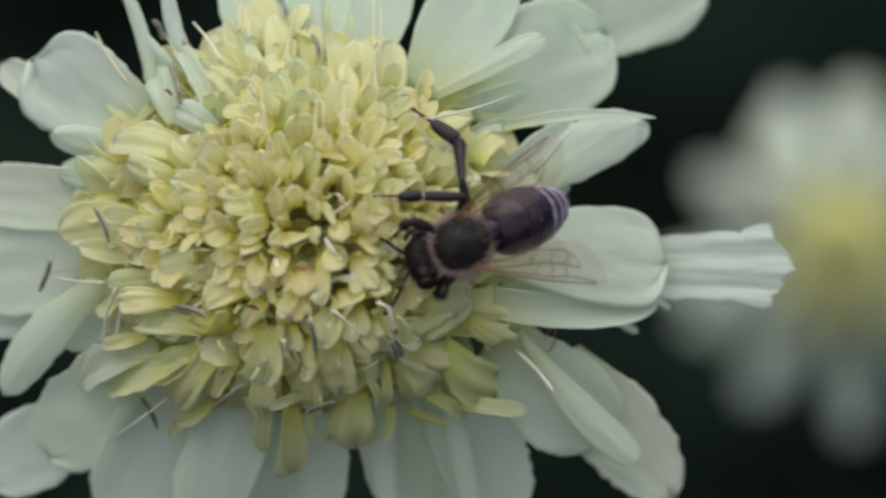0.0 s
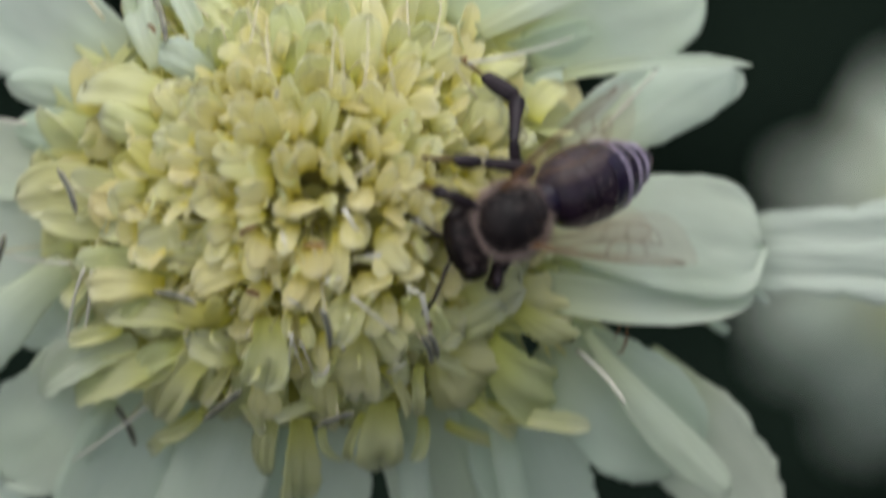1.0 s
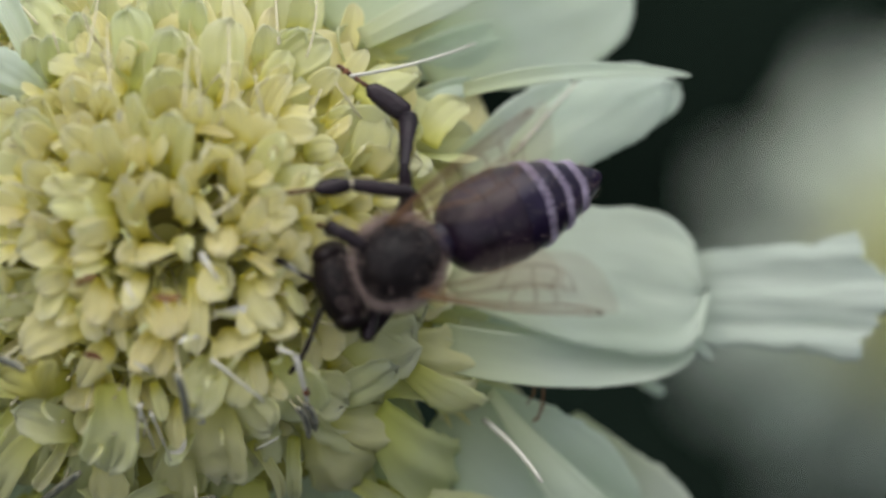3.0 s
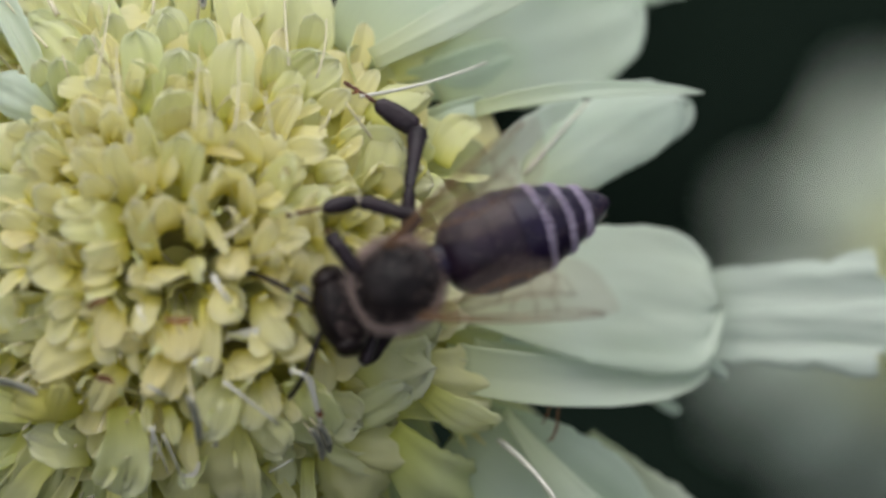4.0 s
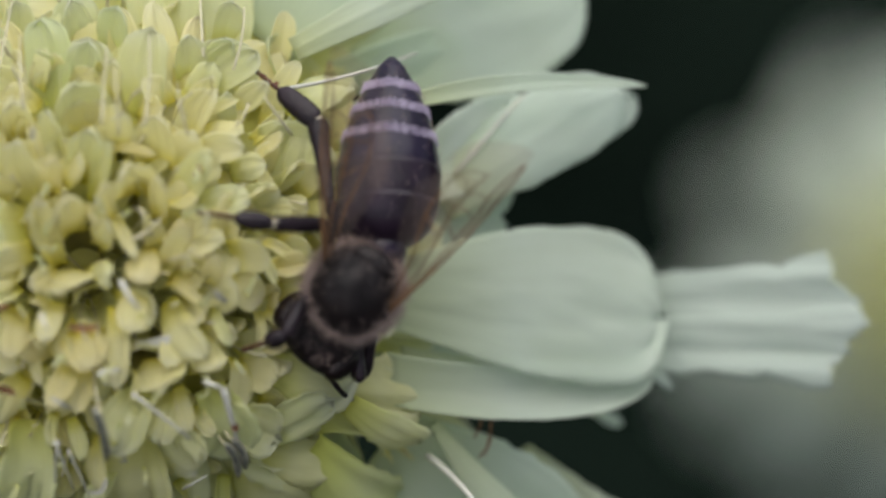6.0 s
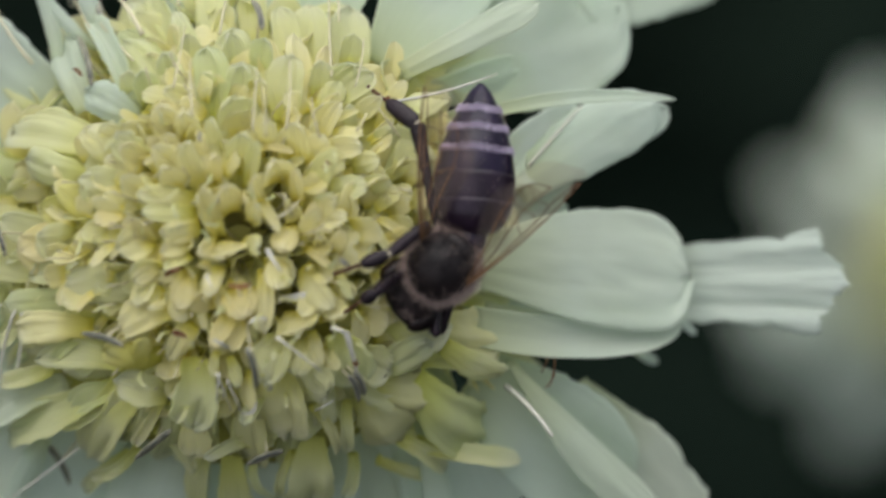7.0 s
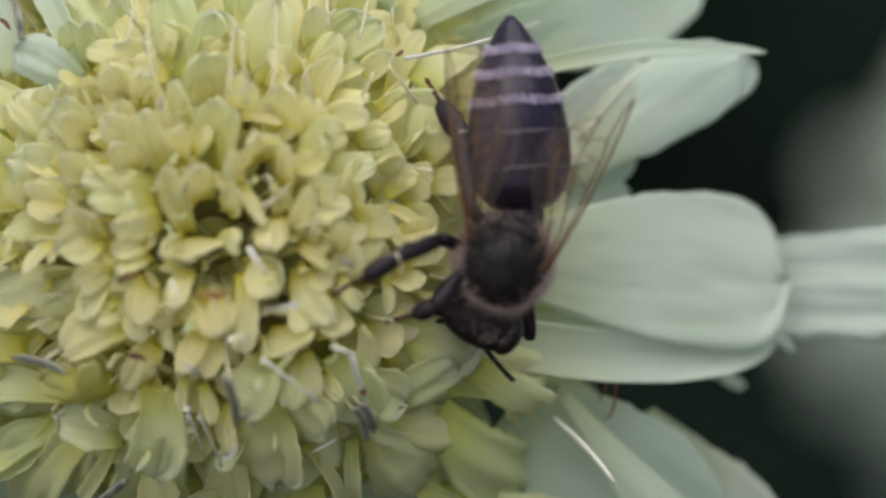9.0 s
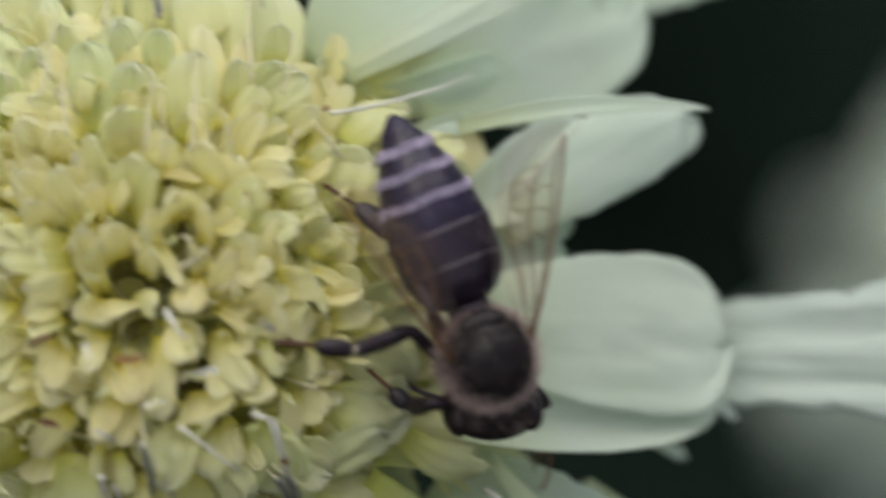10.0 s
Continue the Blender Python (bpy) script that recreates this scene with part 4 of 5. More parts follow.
def lathe(profile, seg=28, flat=0.92):
    """Round body along -x from (distance, radius) pairs, a little flattened."""
    verts, faces = [], []
    for s, r in profile:
        for k in range(seg):
            a = 2 * math.pi * k / seg
            verts.append((-s * MM, r * math.cos(a) * MM, r * flat * math.sin(a) * MM))
    for i in range(len(profile) - 1):
        for k in range(seg):
            a, b = i * seg + k, i * seg + (k + 1) % seg
            faces.append((a, a + seg, b + seg, b))
    faces.append(tuple(range(seg)))
    faces.append(tuple(range(len(verts) - seg, len(verts)))[::-1])
    return mesh_from("lathe", verts, faces)


def abdomen_radius(s):
    """Radius of the abdomen s millimetres behind the waist."""
    keys = ((0, 0.55), (0.35, 1.35), (0.9, 1.80), (1.8, 2.02), (3.0, 2.02), (4.2, 1.78), (5.2, 1.42), (6.1, 0.98), (6.8, 0.55), (7.3, 0.08))
    for (a, ra), (b, rb) in zip(keys, keys[1:]):
        if s <= b:
            t = (s - a) / (b - a)
            t = t * t * (3 - 2 * t) * 0.35 + t * 0.65
            return (ra + (rb - ra) * t) * 0.94
    return 0.05


def build_abdomen(b, M, rng):
    prof = [(0.02 + 7.2 * i / 24, abdomen_radius(7.2 * i / 24) * 0.93) for i in range(25)]
    ab = part("abdomen", lathe(prof), M["dark"], b, "dark abdomen with pale hair bands")
    cuts = (0.0, 1.35, 2.65, 3.85, 4.85, 5.75, 6.55)
    for i in range(6):
        s0, s1 = cuts[i], cuts[i + 1] + 0.30
        p = []
        for j in range(9):
            s = s0 + (s1 - s0) * j / 8
            p.append((s, abdomen_radius(s) * (0.965 + 0.03 * j / 8)))
        p.append((s1 + 0.02, abdomen_radius(s1) * 0.93))
        part("tergite", lathe(p), M["brown"] if i < 2 else M["dark"], ab, "brown front plate of the abdomen" if i < 2 else "")
    for s in (3.98, 5.0, 5.9):
        spots = []
        for k in range(1000):
            a = rng.uniform(-0.35, math.pi + 0.35)
            q = s + rng.uniform(-0.15, 0.15) + 0.03 * math.sin(5 * a)
            r = abdomen_radius(q) * 0.975
            n = Vector((-0.1, math.cos(a), math.sin(a)))
            spots.append((Vector((-q, r * math.cos(a), r * 0.92 * math.sin(a))), n))
        part("hair_band", hairs(spots, rng, 0.16, 0.016, Vector((-2.2, 0, 0))), M["band"], ab, "pale grey hair band")
    spots = []
    for k in range(260):
        a, q = rng.uniform(-0.6, math.pi + 0.6), 6.9 * rng.rand()
        r = abdomen_radius(q) * 0.98
        spots.append((Vector((-q, r * math.cos(a), r * 0.92 * math.sin(a))), Vector((0, math.cos(a), math.sin(a)))))
    part("fur", hairs(spots, rng, 0.24, 0.008, Vector((-0.8, 0, 0))), M["fur"], ab)
    return ab


def build_head(b, M, rng):
    bm = blob((0.62, 0, -0.30), (0.98, 1.72, 1.35), lump=0.03)
    for v in bm.verts:
        low = max(0.0, -v.co.z / MM - 0.2)
        v.co.y *= 1 - 0.28 * min(low, 1.4)
        v.co.x += 0.22 * low * MM
    hd = part("head", bm, M["head"], b, "dark rounded head")
    for s in (1, -1):
        bm = blob((0.66, 1.30 * s, -0.22), (0.66, 0.50, 1.0), lump=0.0)
        part("eye", bm, M["eye"], hd, "large glossy black compound eye")
        pts = [Vector((1.25, 0.38 * s, -0.15)), Vector((1.55, 0.62 * s, 0.2)), Vector((1.85, 1.0 * s, 0.45))]
        ant = part("antenna", mesh_from("antenna", *tube([p * MM for p in pts], [0.10 * MM, 0.085 * MM, 0.10 * MM], 8)), M["leg"], hd, "thin black elbowed antenna")
        fl = bent(pts[-1], pts[-1] + Vector((1.75, 1.5 * s, -0.5)), Vector((0.0, 0.2 * s, 0.1)), 9)
        v, f = tube([p * MM for p in fl], [(0.105 if i % 2 else 0.088) * MM for i in range(9)], 8)
        me = ant.data
        old_v = [tuple(q.co) for q in me.vertices]
        old_f = [tuple(q.vertices) for q in me.polygons]
        k = len(old_v)
        both = mesh_from("antenna", old_v + [tuple(q) for q in v], old_f + [tuple(i + k for i in q) for q in f])
        both.materials.append(M["leg"])
        ant.data = both
    mand = tube([Vector((1.25, 0, -1.3)) * MM, Vector((1.4, 0, -1.75)) * MM, Vector((1.3, 0, -2.2)) * MM], [0.4 * MM, 0.28 * MM, 0.1 * MM], 10)
    part("mouthparts", mesh_from("mouthparts", *mand), M["claw"], hd, "rusty brown mouthparts")
    spots = on_ellipsoid((0.55, 0, -0.35), (0.85, 1.5, 1.35), rng, 420, lambda d, g: d.z > -0.4 and abs(d.y) < 0.75)
    part("fur", hairs(spots, rng, 0.22, 0.009, Vector((0.2, 0, 0.1))), M["fur_dark"], hd)
    spots = on_ellipsoid((0.45, 0, -0.30), (0.85, 1.5, 1.3), rng, 260, lambda d, g: d.z > 0.0 and d.x < 0.2)
    part("fur", hairs(spots, rng, 0.28, 0.008, Vector((0.1, 0, 0.3))), M["fur"], hd, "grey-brown fur behind the eyes")
    return hd


def wing_mesh(length, width, side):
    """Membrane: leading edge along -x, spreading towards the body's middle by side."""
    n = 18
    grid, uv = np.zeros((n, 7, 3)), np.zeros((n, 7, 2))
    for j in range(n):
        s = j / (n - 1)
        lead = 0.10 * width * math.sin(s * 3.1)
        w = width * (0.10 + 0.90 * math.sin(min(1.0, s / 0.72) * math.pi / 2) ** 1.4) * math.sqrt(max(0.0, 1 - max(0.0, (s - 0.72) / 0.285) ** 2.2))
        for i in range(7):
            u = i / 6
            x = -s * length + 0.10 * length * u * (s - 0.4) * w / width
            z = 0.10 * math.sin(s * 9 + u * 2) * s + 0.08 * math.sin(u * 7) * s
            grid[j, i] = np.array((x, side * (lead - w * u), z)) * MM
            uv[j, i] = (u, s)
    faces = [(j * 7 + i, j * 7 + i + 1, j * 7 + i + 8, j * 7 + i + 7) for j in range(n - 1) for i in range(6)]
    return grid.reshape(-1, 3), faces, uv.reshape(-1, 2)


def vein_mesh(length, width, side):
    """Veins of a fore wing, each a thin tube on the membrane."""
    made = []

    def vein(pts, r):
        p = []
        for i, (s, u) in enumerate(pts):
            lead = 0.10 * width * math.sin(s * 3.1)
            w = width * (0.10 + 0.90 * math.sin(min(1.0, s / 0.72) * math.pi / 2) ** 1.4) * math.sqrt(max(0.0, 1 - max(0.0, (s - 0.72) / 0.285) ** 2.2))
            p.append(Vector((-s * length + 0.10 * length * u * (s - 0.4) * w / width, side * (lead - w * u), 0.10 * math.sin(s * 9 + u * 2) * s + 0.08 * math.sin(u * 7) * s + 0.012)) * MM)
        v, f = tube(p, [0.85 * r * MM * (1 - 0.35 * i / len(p)) for i in range(len(p))], 5)
        made.append(mesh_from("vein", v, f))

    lead = [(i / 10 * 0.93, 0.0) for i in range(11)]
    vein(lead, 0.075)
    vein([(0.02, 0.15), (0.3, 0.12), (0.6, 0.10), (0.72, 0.14), (0.86, 0.10), (0.93, 0.02)], 0.05)
    vein([(0.02, 0.4), (0.22, 0.36), (0.40, 0.42), (0.55, 0.48), (0.66, 0.42), (0.80, 0.38)], 0.045)
    vein([(0.02, 0.75), (0.25, 0.80), (0.46, 0.86), (0.58, 0.80)], 0.045)
    vein([(0.40, 0.42), (0.43, 0.64), (0.46, 0.86)], 0.034)
    vein([(0.45, 0.11), (0.47, 0.28), (0.50, 0.46)], 0.034)
    vein([(0.58, 0.10), (0.60, 0.28), (0.57, 0.48), (0.58, 0.80)], 0.034)
    vein([(0.66, 0.42), (0.72, 0.60), (0.70, 0.74)], 0.03)
    vein([(0.70, 0.13), (0.70, 0.28), (0.66, 0.42)], 0.034)
    vein([(0.58, 0.80), (0.70, 0.74), (0.76, 0.62), (0.80, 0.38)], 0.032)
    return made


def build_wings(b, M):
    made = {}
    for name, s in (("left", 1), ("right", -1)):
        v, f, uv = wing_mesh(7.7, 2.35, s)
        w = part("wing", mesh_from("wing", v, f, uv), M["membrane"], b, "clear brownish wing with rust-brown veins")
        for me in vein_mesh(7.7, 2.35, s):
            part("vein", me, M["vein"], w, "rust-brown wing vein")
        v, f, uv = wing_mesh(5.2, 1.75, s)
        hw = part("hind_wing", mesh_from("hind_wing", v, f, uv), M["membrane"], w, "smaller clear hind wing")
        hw.matrix_basis = pose(-0.4 * MM, -s * 0.5 * MM, -0.12 * MM, 0, 0, s * 3)
        w.visible_shadow = hw.visible_shadow = False
        made[name] = w
    return made


# hip place in the body, then the lengths of femur, tibia, first tarsus joint and the rest
LEGS = {
    "front": ((1.1, 0.8, -1.1), 1.9, 1.6, 0.9, 1.2),
    "middle": ((0.1, 1.0, -1.2), 2.5, 2.35, 1.45, 1.4),
    "hind": ((-0.9, 0.9, -1.1), 2.5, 3.0, 1.95, 1.5),
}


def limb(length, r0, r1, r2, flat=1.0, sides=10):
    """A leg joint along +x: radius at its start, middle and end, flattened in y."""
    n = 11
    prof = []
    for i in range(n):
        s = 0.5 - 0.5 * math.cos(math.pi * i / (n - 1))
        r = (r0 * (1 - s) ** 2 + 2 * r1 * s * (1 - s) + r2 * s * s) * max(0.8 if length > 2 else 0.5, min(1.0, math.sqrt(s * (1 - s) * 14)))
        prof.append((s * length, r))
    verts, faces = [], []
    for s, r in prof:
        for k in range(sides):
            a = 2 * math.pi * k / sides
            verts.append((s * MM, r * math.cos(a) * MM, r * flat * math.sin(a) * MM))
    for i in range(n - 1):
        for k in range(sides):
            a, c = i * sides + k, i * sides + (k + 1) % sides
            faces.append((a, c, c + sides, a + sides))
    faces += [tuple(range(sides))[::-1], tuple(range(len(verts) - sides, len(verts)))]
    return mesh_from("joint", verts, faces)


def build_legs(b, M, rng):
    made = {}
    for kind, (hip, fe, ti, ba, ta) in LEGS.items():
        big = 1.25 if kind == "hind" else 1.0
        meshes = (limb(fe, 0.20, 0.26 * big, 0.24), limb(ti, 0.23, 0.21 if kind == "hind" else 0.32, 0.44 if kind == "hind" else 0.26, 0.7), limb(ba, 0.36, 0.54, 0.26, 0.4) if kind == "hind" else limb(ba, 0.20, 0.50, 0.18, 0.7))
        ring = limb(0.14, 0.17 * big, 0.24 * big, 0.17 * big, 0.8)
        foot_v, foot_f = tube([Vector((ta * i / 8, 0, 0.02 * math.sin(i))) * MM for i in range(9)], [(0.105 if i % 2 else 0.065) * MM for i in range(9)], 7)
        foot = mesh_from("tarsus", foot_v, foot_f)
        spots = []
        for k in range(260):
            a, s = rng.uniform(0, 6.28), rng.uniform(0.1, 1.0) * ti
            spots.append((Vector((s, 0.26 * math.cos(a), 0.26 * math.sin(a))), Vector((0.6, math.cos(a), math.sin(a)))))
        comb = hairs(spots, rng, 0.26, 0.008, Vector((0.5, 0, 0)))
        for s in (1, -1):
            leg = part("leg", meshes[0], M["leg"], b, "dark jointed %s leg" % kind)
            joints = (leg, part("tibia", meshes[1], M["leg"], leg), part("basitarsus", meshes[2], M["leg"], leg), part("tarsus", foot, M["claw"], leg, "rusty thin foot"), part("bristles", comb, M["fur_dark"], leg))
            made[kind, s] = joints if kind == "front" else joints + (part("joint", ring, M["pale"], leg, "pale ring at the joint"),)
    return made


def bee():
    M = bee_materials()
    rng = np.random.RandomState(11)
    b = new("honey_bee")
    tagged(b, "dark brown honey bee with pale-banded abdomen feeding on flower", "bee")
    th = part("thorax", blob((0, 0, 0), (1.66, 1.60, 1.56), lump=0.05), M["thorax"], b, "dark furry thorax")
    part("scutellum", blob((-1.22, 0, 0.72), (0.50, 0.92, 0.42), 18, 10), M["thorax"], th)
    part("waist", blob((-1.80, 0, -0.25), (0.85, 0.8, 0.75), 16, 10), M["dark"], th)
    spots = on_ellipsoid((0, 0, 0), (1.64, 1.58, 1.54), rng, 3400, lambda d, g: d.z > -0.5 and (d.z < 0.38 + 0.17 * g.normal() or g.rand() < 0.015))
    part("fur", hairs(spots, rng, 0.50, 0.009, Vector((-0.2, 0, 0.2))), M["fur"], th, "grey-brown fur")
    spots = on_ellipsoid((0, 0, 0), (1.64, 1.58, 1.54), rng, 1000, lambda d, g: d.z > 0.35)
    part("fur", hairs(spots, rng, 0.30, 0.011, Vector((-0.6, 0, 0))), M["fur_dark"], th, "short dark fur on the back")
    return b, build_head(b, M, rng), build_abdomen(b, M, rng), build_wings(b, M), build_legs(b, M, rng)


BEE, BEE_HEAD, BEE_ABDOMEN, BEE_WINGS, BEE_LEGS = bee()


# ---- what moves: the bee turns on the head, its feet hold on to the florets ----
BODY = [
    (0, -2.27, -0.06, 7.16, 201.9),
    (0.5, -2.18, 0.07, 7.08, 208.5),
    (1, -2.25, -0.21, 7.12, 209.2),
    (1.5, -2.10, -0.40, 6.95, 203.0),
    (2, -1.64, -0.11, 6.50, 200.0),
    (3.5, -2.85, -0.08, 7.71, 206.3),
    (4, -2.99, -0.19, 7.83, 206.0),
    (4.5, -1.04, 0.24, 5.86, 236.3),
    (5, -0.75, 0.66, 5.60, 240.0),
    (6.5, -2.05, -0.55, 6.22, 229.0),
    (7, -1.95, -0.60, 6.20, 224.0),
    (7.5, -1.85, -0.70, 5.90, 219.0),
    (8, -2.10, -0.70, 5.80, 219.0),
    (8.5, -1.55, -0.80, 5.95, 217.0),
    (9, -0.80, -0.45, 5.50, 246.0),
    (9.5, 1.15, 0.35, 5.50, 281.0),
    (10, 1.10, -1.60, 5.50, 287.1),
]
ABDOMEN = [
    (0, 0.1, 49.9),
    (0.5, -4.5, 49.8),
    (1, -5.2, 44.3),
    (1.5, -3.7, 44.0),
    (2, -1.7, 50.0),
    (3.5, -1.5, 14.0),
    (4, -6.0, 20.0),
    (4.5, 6.1, 52.2),
    (5, 31.0, 44.0),
    (6.5, 38.0, 8.0),
    (7, 42.0, 8.0),
    (7.5, 41.0, 3.0),
    (8, 43.0, 4.0),
    (8.5, 42.0, 0.0),
    (9, 27.0, 6.0),
    (9.5, 19.0, 8.0),
    (10, 4.5, 0.0),
]
HEADING = [
    (0, -7.0),
    (0.5, -4.7),
    (1, -11.9),
    (1.5, -14.7),
    (2, -13.7),
    (3.5, -2.8),
    (4, -8.8),
    (4.5, -0.5),
    (5, -2.0),
    (6.5, -14.0),
    (7, -18.0),
    (7.5, -18.0),
    (8, -16.0),
    (8.5, -16.0),
    (9, -10.0),
    (9.5, -14.0),
    (10, -14.0),
]
HIND = [
    (0, -2.37, 5.76, -4.20, 7.05),
    (0.5, -2.08, 5.42, -4.20, 6.74),
    (1, -2.04, 5.38, -4.10, 6.80),
    (1.5, -2.39, 5.15, -4.10, 6.71),
    (2, -2.11, 5.23, -4.24, 7.00),
    (3.5, -2.01, 5.60, -4.20, 7.06),
    (4, -2.11, 5.72, -4.36, 7.21),
    (4.5, -1.86, 5.62, -4.32, 7.14),
    (5, -2.60, 6.22, -4.38, 7.15),
    (6.5, -3.06, 5.69, -4.44, 7.07),
    (7, -3.05, 5.98, -4.45, 7.05),
    (7.5, -1.55, 5.01, -3.37, 5.77),
    (8, -2.05, 4.43, -3.16, 5.55),
    (8.5, -1.45, 4.29, -2.94, 5.30),
    (9, -2.28, 4.18, -2.90, 5.22),
    (9.5, -1.67, 4.62, -3.05, 5.00),
    (10, -1.87, 2.67, -2.95, 3.47),
]
MIDDLE = [
    (0, -4.34, 2.65, -6.82, 2.65),
    (0.5, -3.74, 2.62, -5.80, 2.70),
    (1, -3.56, 2.41, -5.88, 2.59),
    (1.5, -4.29, 2.35, -5.98, 2.77),
    (2, -3.86, 2.53, -5.96, 2.78),
    (3.5, -4.33, 3.00, -6.62, 2.47),
    (4, -4.35, 3.02, -6.70, 2.55),
    (4.5, -4.41, 2.98, -6.82, 2.64),
    (5, -4.71, 3.00, -6.84, 2.61),
    (6.5, -4.31, 1.86, -6.82, 2.60),
    (7, -4.26, -0.01, -6.08, -0.65),
    (7.5, -3.51, 0.66, -5.67, 0.78),
    (8, -3.55, -0.28, -5.19, -0.42),
    (8.5, -4.19, -0.32, -6.54, -0.66),
    (9, -4.53, -0.18, -6.48, -1.27),
    (9.5, -2.93, 0.08, -5.43, -0.72),
    (10, -3.43, -1.23, -5.75, -0.91),
]
WING_LEFT = [
    (0, 29),
    (0.5, 38),
    (1, 35),
    (1.5, 32),
    (2, 33),
    (3.5, 28),
    (4, 25),
    (4.5, 21),
    (5, 6),
    (6.5, 5),
    (7, 2),
    (7.5, 6),
    (8, 4),
    (8.5, 0),
    (9, 3),
    (9.5, 13),
    (10, 25),
]
WING_RIGHT = [
    (0, 19),
    (0.5, 12),
    (1, 12),
    (1.5, 16),
    (2, 15),
    (3.5, 13),
    (4, 15),
    (4.5, 18),
    (5, 24),
    (6.5, 40),
    (7, 44),
    (7.5, 44),
    (8, 42),
    (8.5, 44),
    (9, 30),
    (9.5, 14),
    (10, 20),
]

FRONT = [
    (0, -5.13, 1.28, -5.84, 0.58),
    (0.5, -5.06, 1.15, -6.52, 0.71),
    (1, -5.21, 0.92, -5.94, 1.17),
    (1.5, -4.64, 1.03, -5.07, 0.90),
    (2, -4.51, 0.31, -5.07, -0.02),
    (3.5, -4.93, 1.51, -5.19, 1.77),
    (4, -5.28, 1.53, -5.44, 1.75),
    (4.5, -5.19, -0.68, -6.90, -0.98),
    (5, -4.13, -0.51, -5.25, -0.71),
    (6.5, -4.05, -2.28, -4.85, -2.62),
    (7, -5.05, -1.83, -5.86, -2.35),
    (7.5, -4.71, -2.09, -5.47, -2.52),
    (8.5, -4.92, -2.09, -5.65, -2.32),
    (9, -3.28, -2.03, -4.31, -2.33),
    (10, -1.67, -3.23, -2.26, -2.63),
]
NOD = [
    (0, 14),
    (4, 14),
    (5, 28),
    (6.5, 42),
    (8.5, 40),
    (9, 36),
    (9.5, 46),
    (10, 50),
]
ROLL = [
    (0, 0),
    (8.5, 0),
    (9.5, -8),
    (10, -16),
]
TWIST = [
    (0, 5),
    (8.5, 5),
    (9.5, 25),
    (10, 50),
]
DROOP = [
    (0, 0),
    (4, 0),
    (5, 18),
    (6.5, 40),
    (8.5, 15),
    (9.5, 35),
    (10, 60),
]
TUCK = [
    (0, 2.2),
    (2, 2.1),
    (3.3, 1.2),
    (8.5, 1.1),
    (9.3, 0.4),
    (10, 0.4),
]


def at(table, t):
    """The values of a table at t, eased between its rows."""
    for a, b in zip(table, table[1:]):
        if t <= b[0]:
            k = (t - a[0]) / (b[0] - a[0])
            k = k * k * (3 - 2 * k) * 0.5 + k * 0.5
            return [p + (q - p) * k for p, q in zip(a[1:], b[1:])]
    return list(table[-1][1:])


def body_pose(t):
    """The bee's pose in the flower head's frame."""
    x, y, z, heading = at(BODY, t)
    return Matrix.Translation(Vector((x, y, z)) * MM) @ pose(0, 0, 0, 0, 0, heading) @ pose(0, 0, 0, at(ROLL, t)[0], 0, 0)


def aim(a, b, up):
    """A pose at a whose x axis points to b."""
    x = (Vector(b) - Vector(a)).normalized()
    y = Vector(up).cross(x).normalized()
    m = Matrix((x, y, x.cross(y))).transposed().to_4x4()
    m.translation = a
    return m


def leg_poses(kind, side, ankle, foot, out):
    """Poses of the joints in the bee's space, for an ankle and a foot there (metres)."""
    hip, fe, ti, ba, ta = LEGS[kind]
    hip = Vector((hip[0], hip[1] * side, hip[2])) * MM
    fe, ti, ba = fe * MM, ti * MM, ba * MM
    d = ankle - hip
    reach = min(d.length, (fe + ti) * 0.985)
    d = d.normalized()
    ankle = hip + d * reach
    k = (fe * fe - ti * ti + reach * reach) / (2 * reach)
    k = max(-fe * 0.99, min(fe * 0.99, k))
    up = (Vector((-1.2, 0.3 * side, 0.6)) if kind == "middle" else Vector((0, 0.3 * side, 1))) if out else Vector((0.5, 0, -1))
    up = (up - d * up.dot(d)).normalized()
    knee = hip + d * k + up * math.sqrt(max(0.0, fe * fe - k * k))
    toe = (foot - ankle).normalized()
    joint = ankle + toe * ba
    z = Vector((0, 0, 1))
    return aim(hip, knee, z), aim(knee, ankle, z), aim(ankle, joint, z), aim(joint, joint + toe * 0.001 + Vector((0, 0, -0.0003)), z)


def tucked(t):
    """How far the head is drawn in under the thorax, 0 to 1."""
    return max(0.0, min(1.0, (at(NOD, t)[0] - 36) / 36))


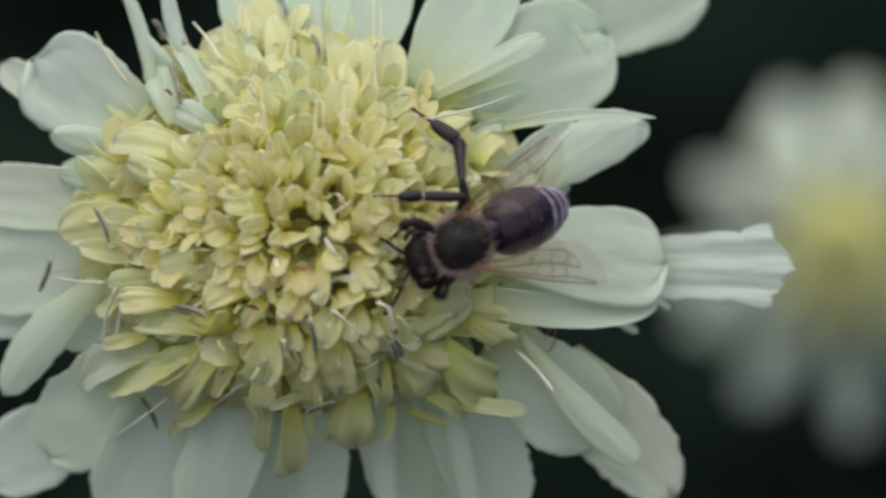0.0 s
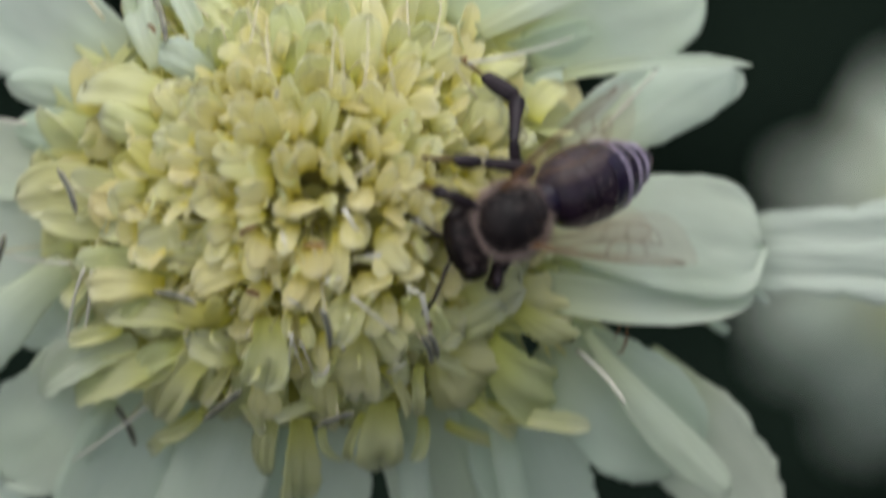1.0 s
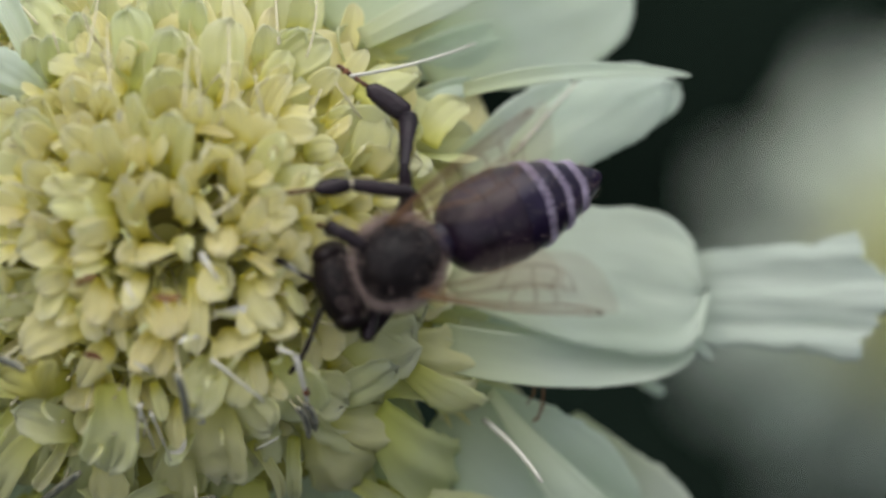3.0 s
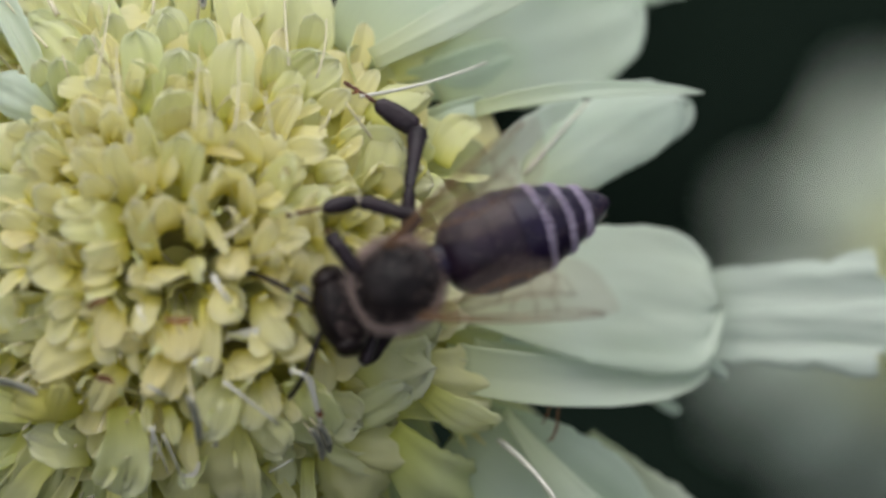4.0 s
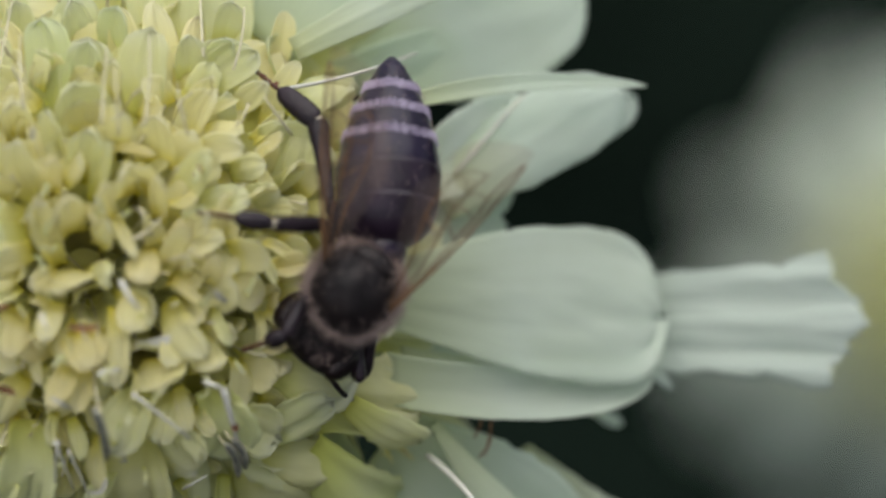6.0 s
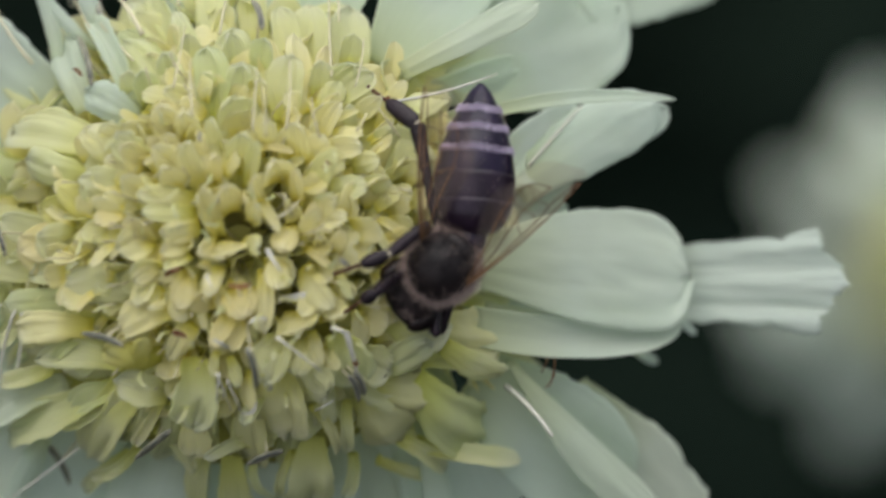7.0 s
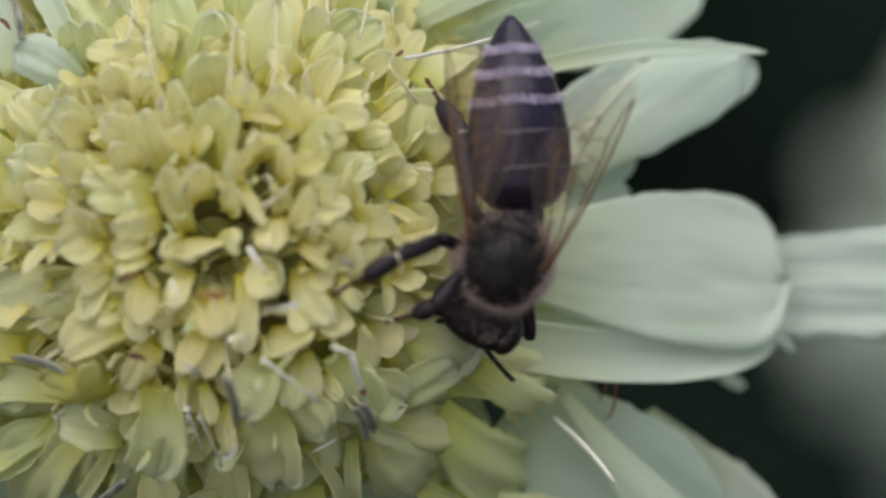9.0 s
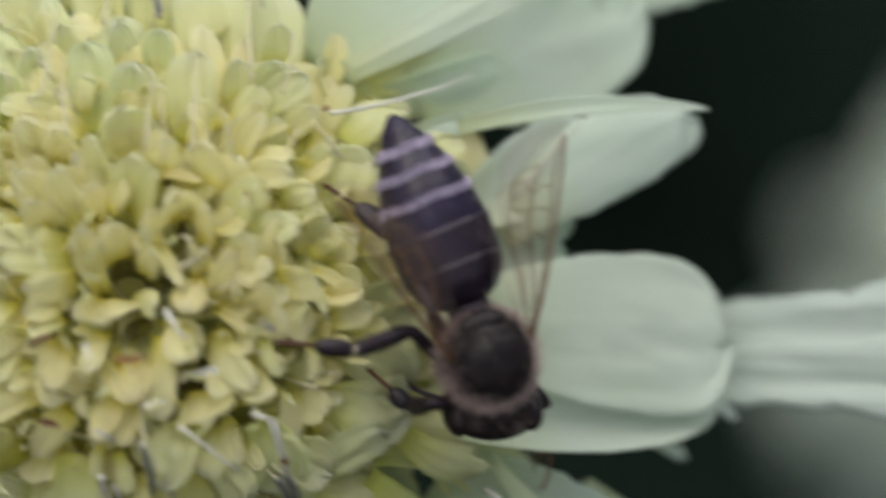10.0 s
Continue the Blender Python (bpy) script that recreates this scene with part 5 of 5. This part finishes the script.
def motions():
    times = [i * 0.25 for i in range(41)]
    walk(BEE, [(t, HEAD @ body_pose(t)) for t in times])
    walk(BEE_HEAD, [(t, pose((1.75 - tucked(t) * 0.75) * MM, 0, (-0.15 - tucked(t) * 1.0) * MM, 0, 0, at(HEADING, t)[0] * 0.9) @ pose(0, 0, 0, 0, at(NOD, t)[0], 0)) for t in times])
    walk(BEE_ABDOMEN, [(t, pose(-1.9 * MM, 0, -0.2 * MM, 0, 0, at(ABDOMEN, t)[0]) @ pose(0, 0, 0, 0, -at(ABDOMEN, t)[1], 0)) for t in times])
    for ob in BEE_HEAD.children:
        if ob.name.startswith("antenna"):
            walk(ob, [(t, pose(0, 0, 0, 0, at(DROOP, t)[0], 0)) for t in times])
    for name, s, table in (("left", 1, WING_LEFT), ("right", -1, WING_RIGHT)):
        walk(BEE_WINGS[name], [(t, pose(-0.2 * MM, 1.45 * s * MM, 1.2 * MM, 0, 0, -s * at(table, t)[0]) @ pose(0, 0, 0, at(TWIST, t)[0] if s < 0 else -5, 8, 0)) for t in times])
    for (kind, s), joints in BEE_LEGS.items():
        rows = [[] for _ in joints]
        for t in times:
            inv = body_pose(t).inverted()
            table = {("hind", -1): HIND, ("middle", -1): MIDDLE, ("front", -1): FRONT}.get((kind, s))
            if table:
                ax, ay, fx, fy = at(table, t)
                ankle = inv @ (Vector((ax, ay, dome(ax, ay) + 2.0)) * MM)
                foot = inv @ (Vector((fx, fy, dome(fx, fy) + 0.9)) * MM)
            else:
                spot = {"front": (1.2 + 0.45 * at(TUCK, t)[0], at(TUCK, t)[0], -1.9, 1.3 + 0.45 * at(TUCK, t)[0], at(TUCK, t)[0] + 0.1, -4.0), "middle": (0.5, 0.7, -2.9, 0.6, 0.8, -4.8), "hind": (-1.0, 0.7, -3.2, -1.4, 0.7, -5.0)}[kind]
                ankle = Vector((spot[0], spot[1] * s, spot[2])) * MM
                foot = Vector((spot[3], spot[4] * s, spot[5])) * MM
            p = leg_poses(kind, s, ankle, foot, bool(table) or kind == "front")
            first = p[0].inverted()
            for row, m in zip(rows, (p[0], first @ p[1], first @ p[2], first @ p[3], first @ p[1], first @ p[2] @ pose(-0.07 * MM, 0, 0))):
                row.append((t, m))
        for ob, row in zip(joints, rows):
            walk(ob, row)


motions()
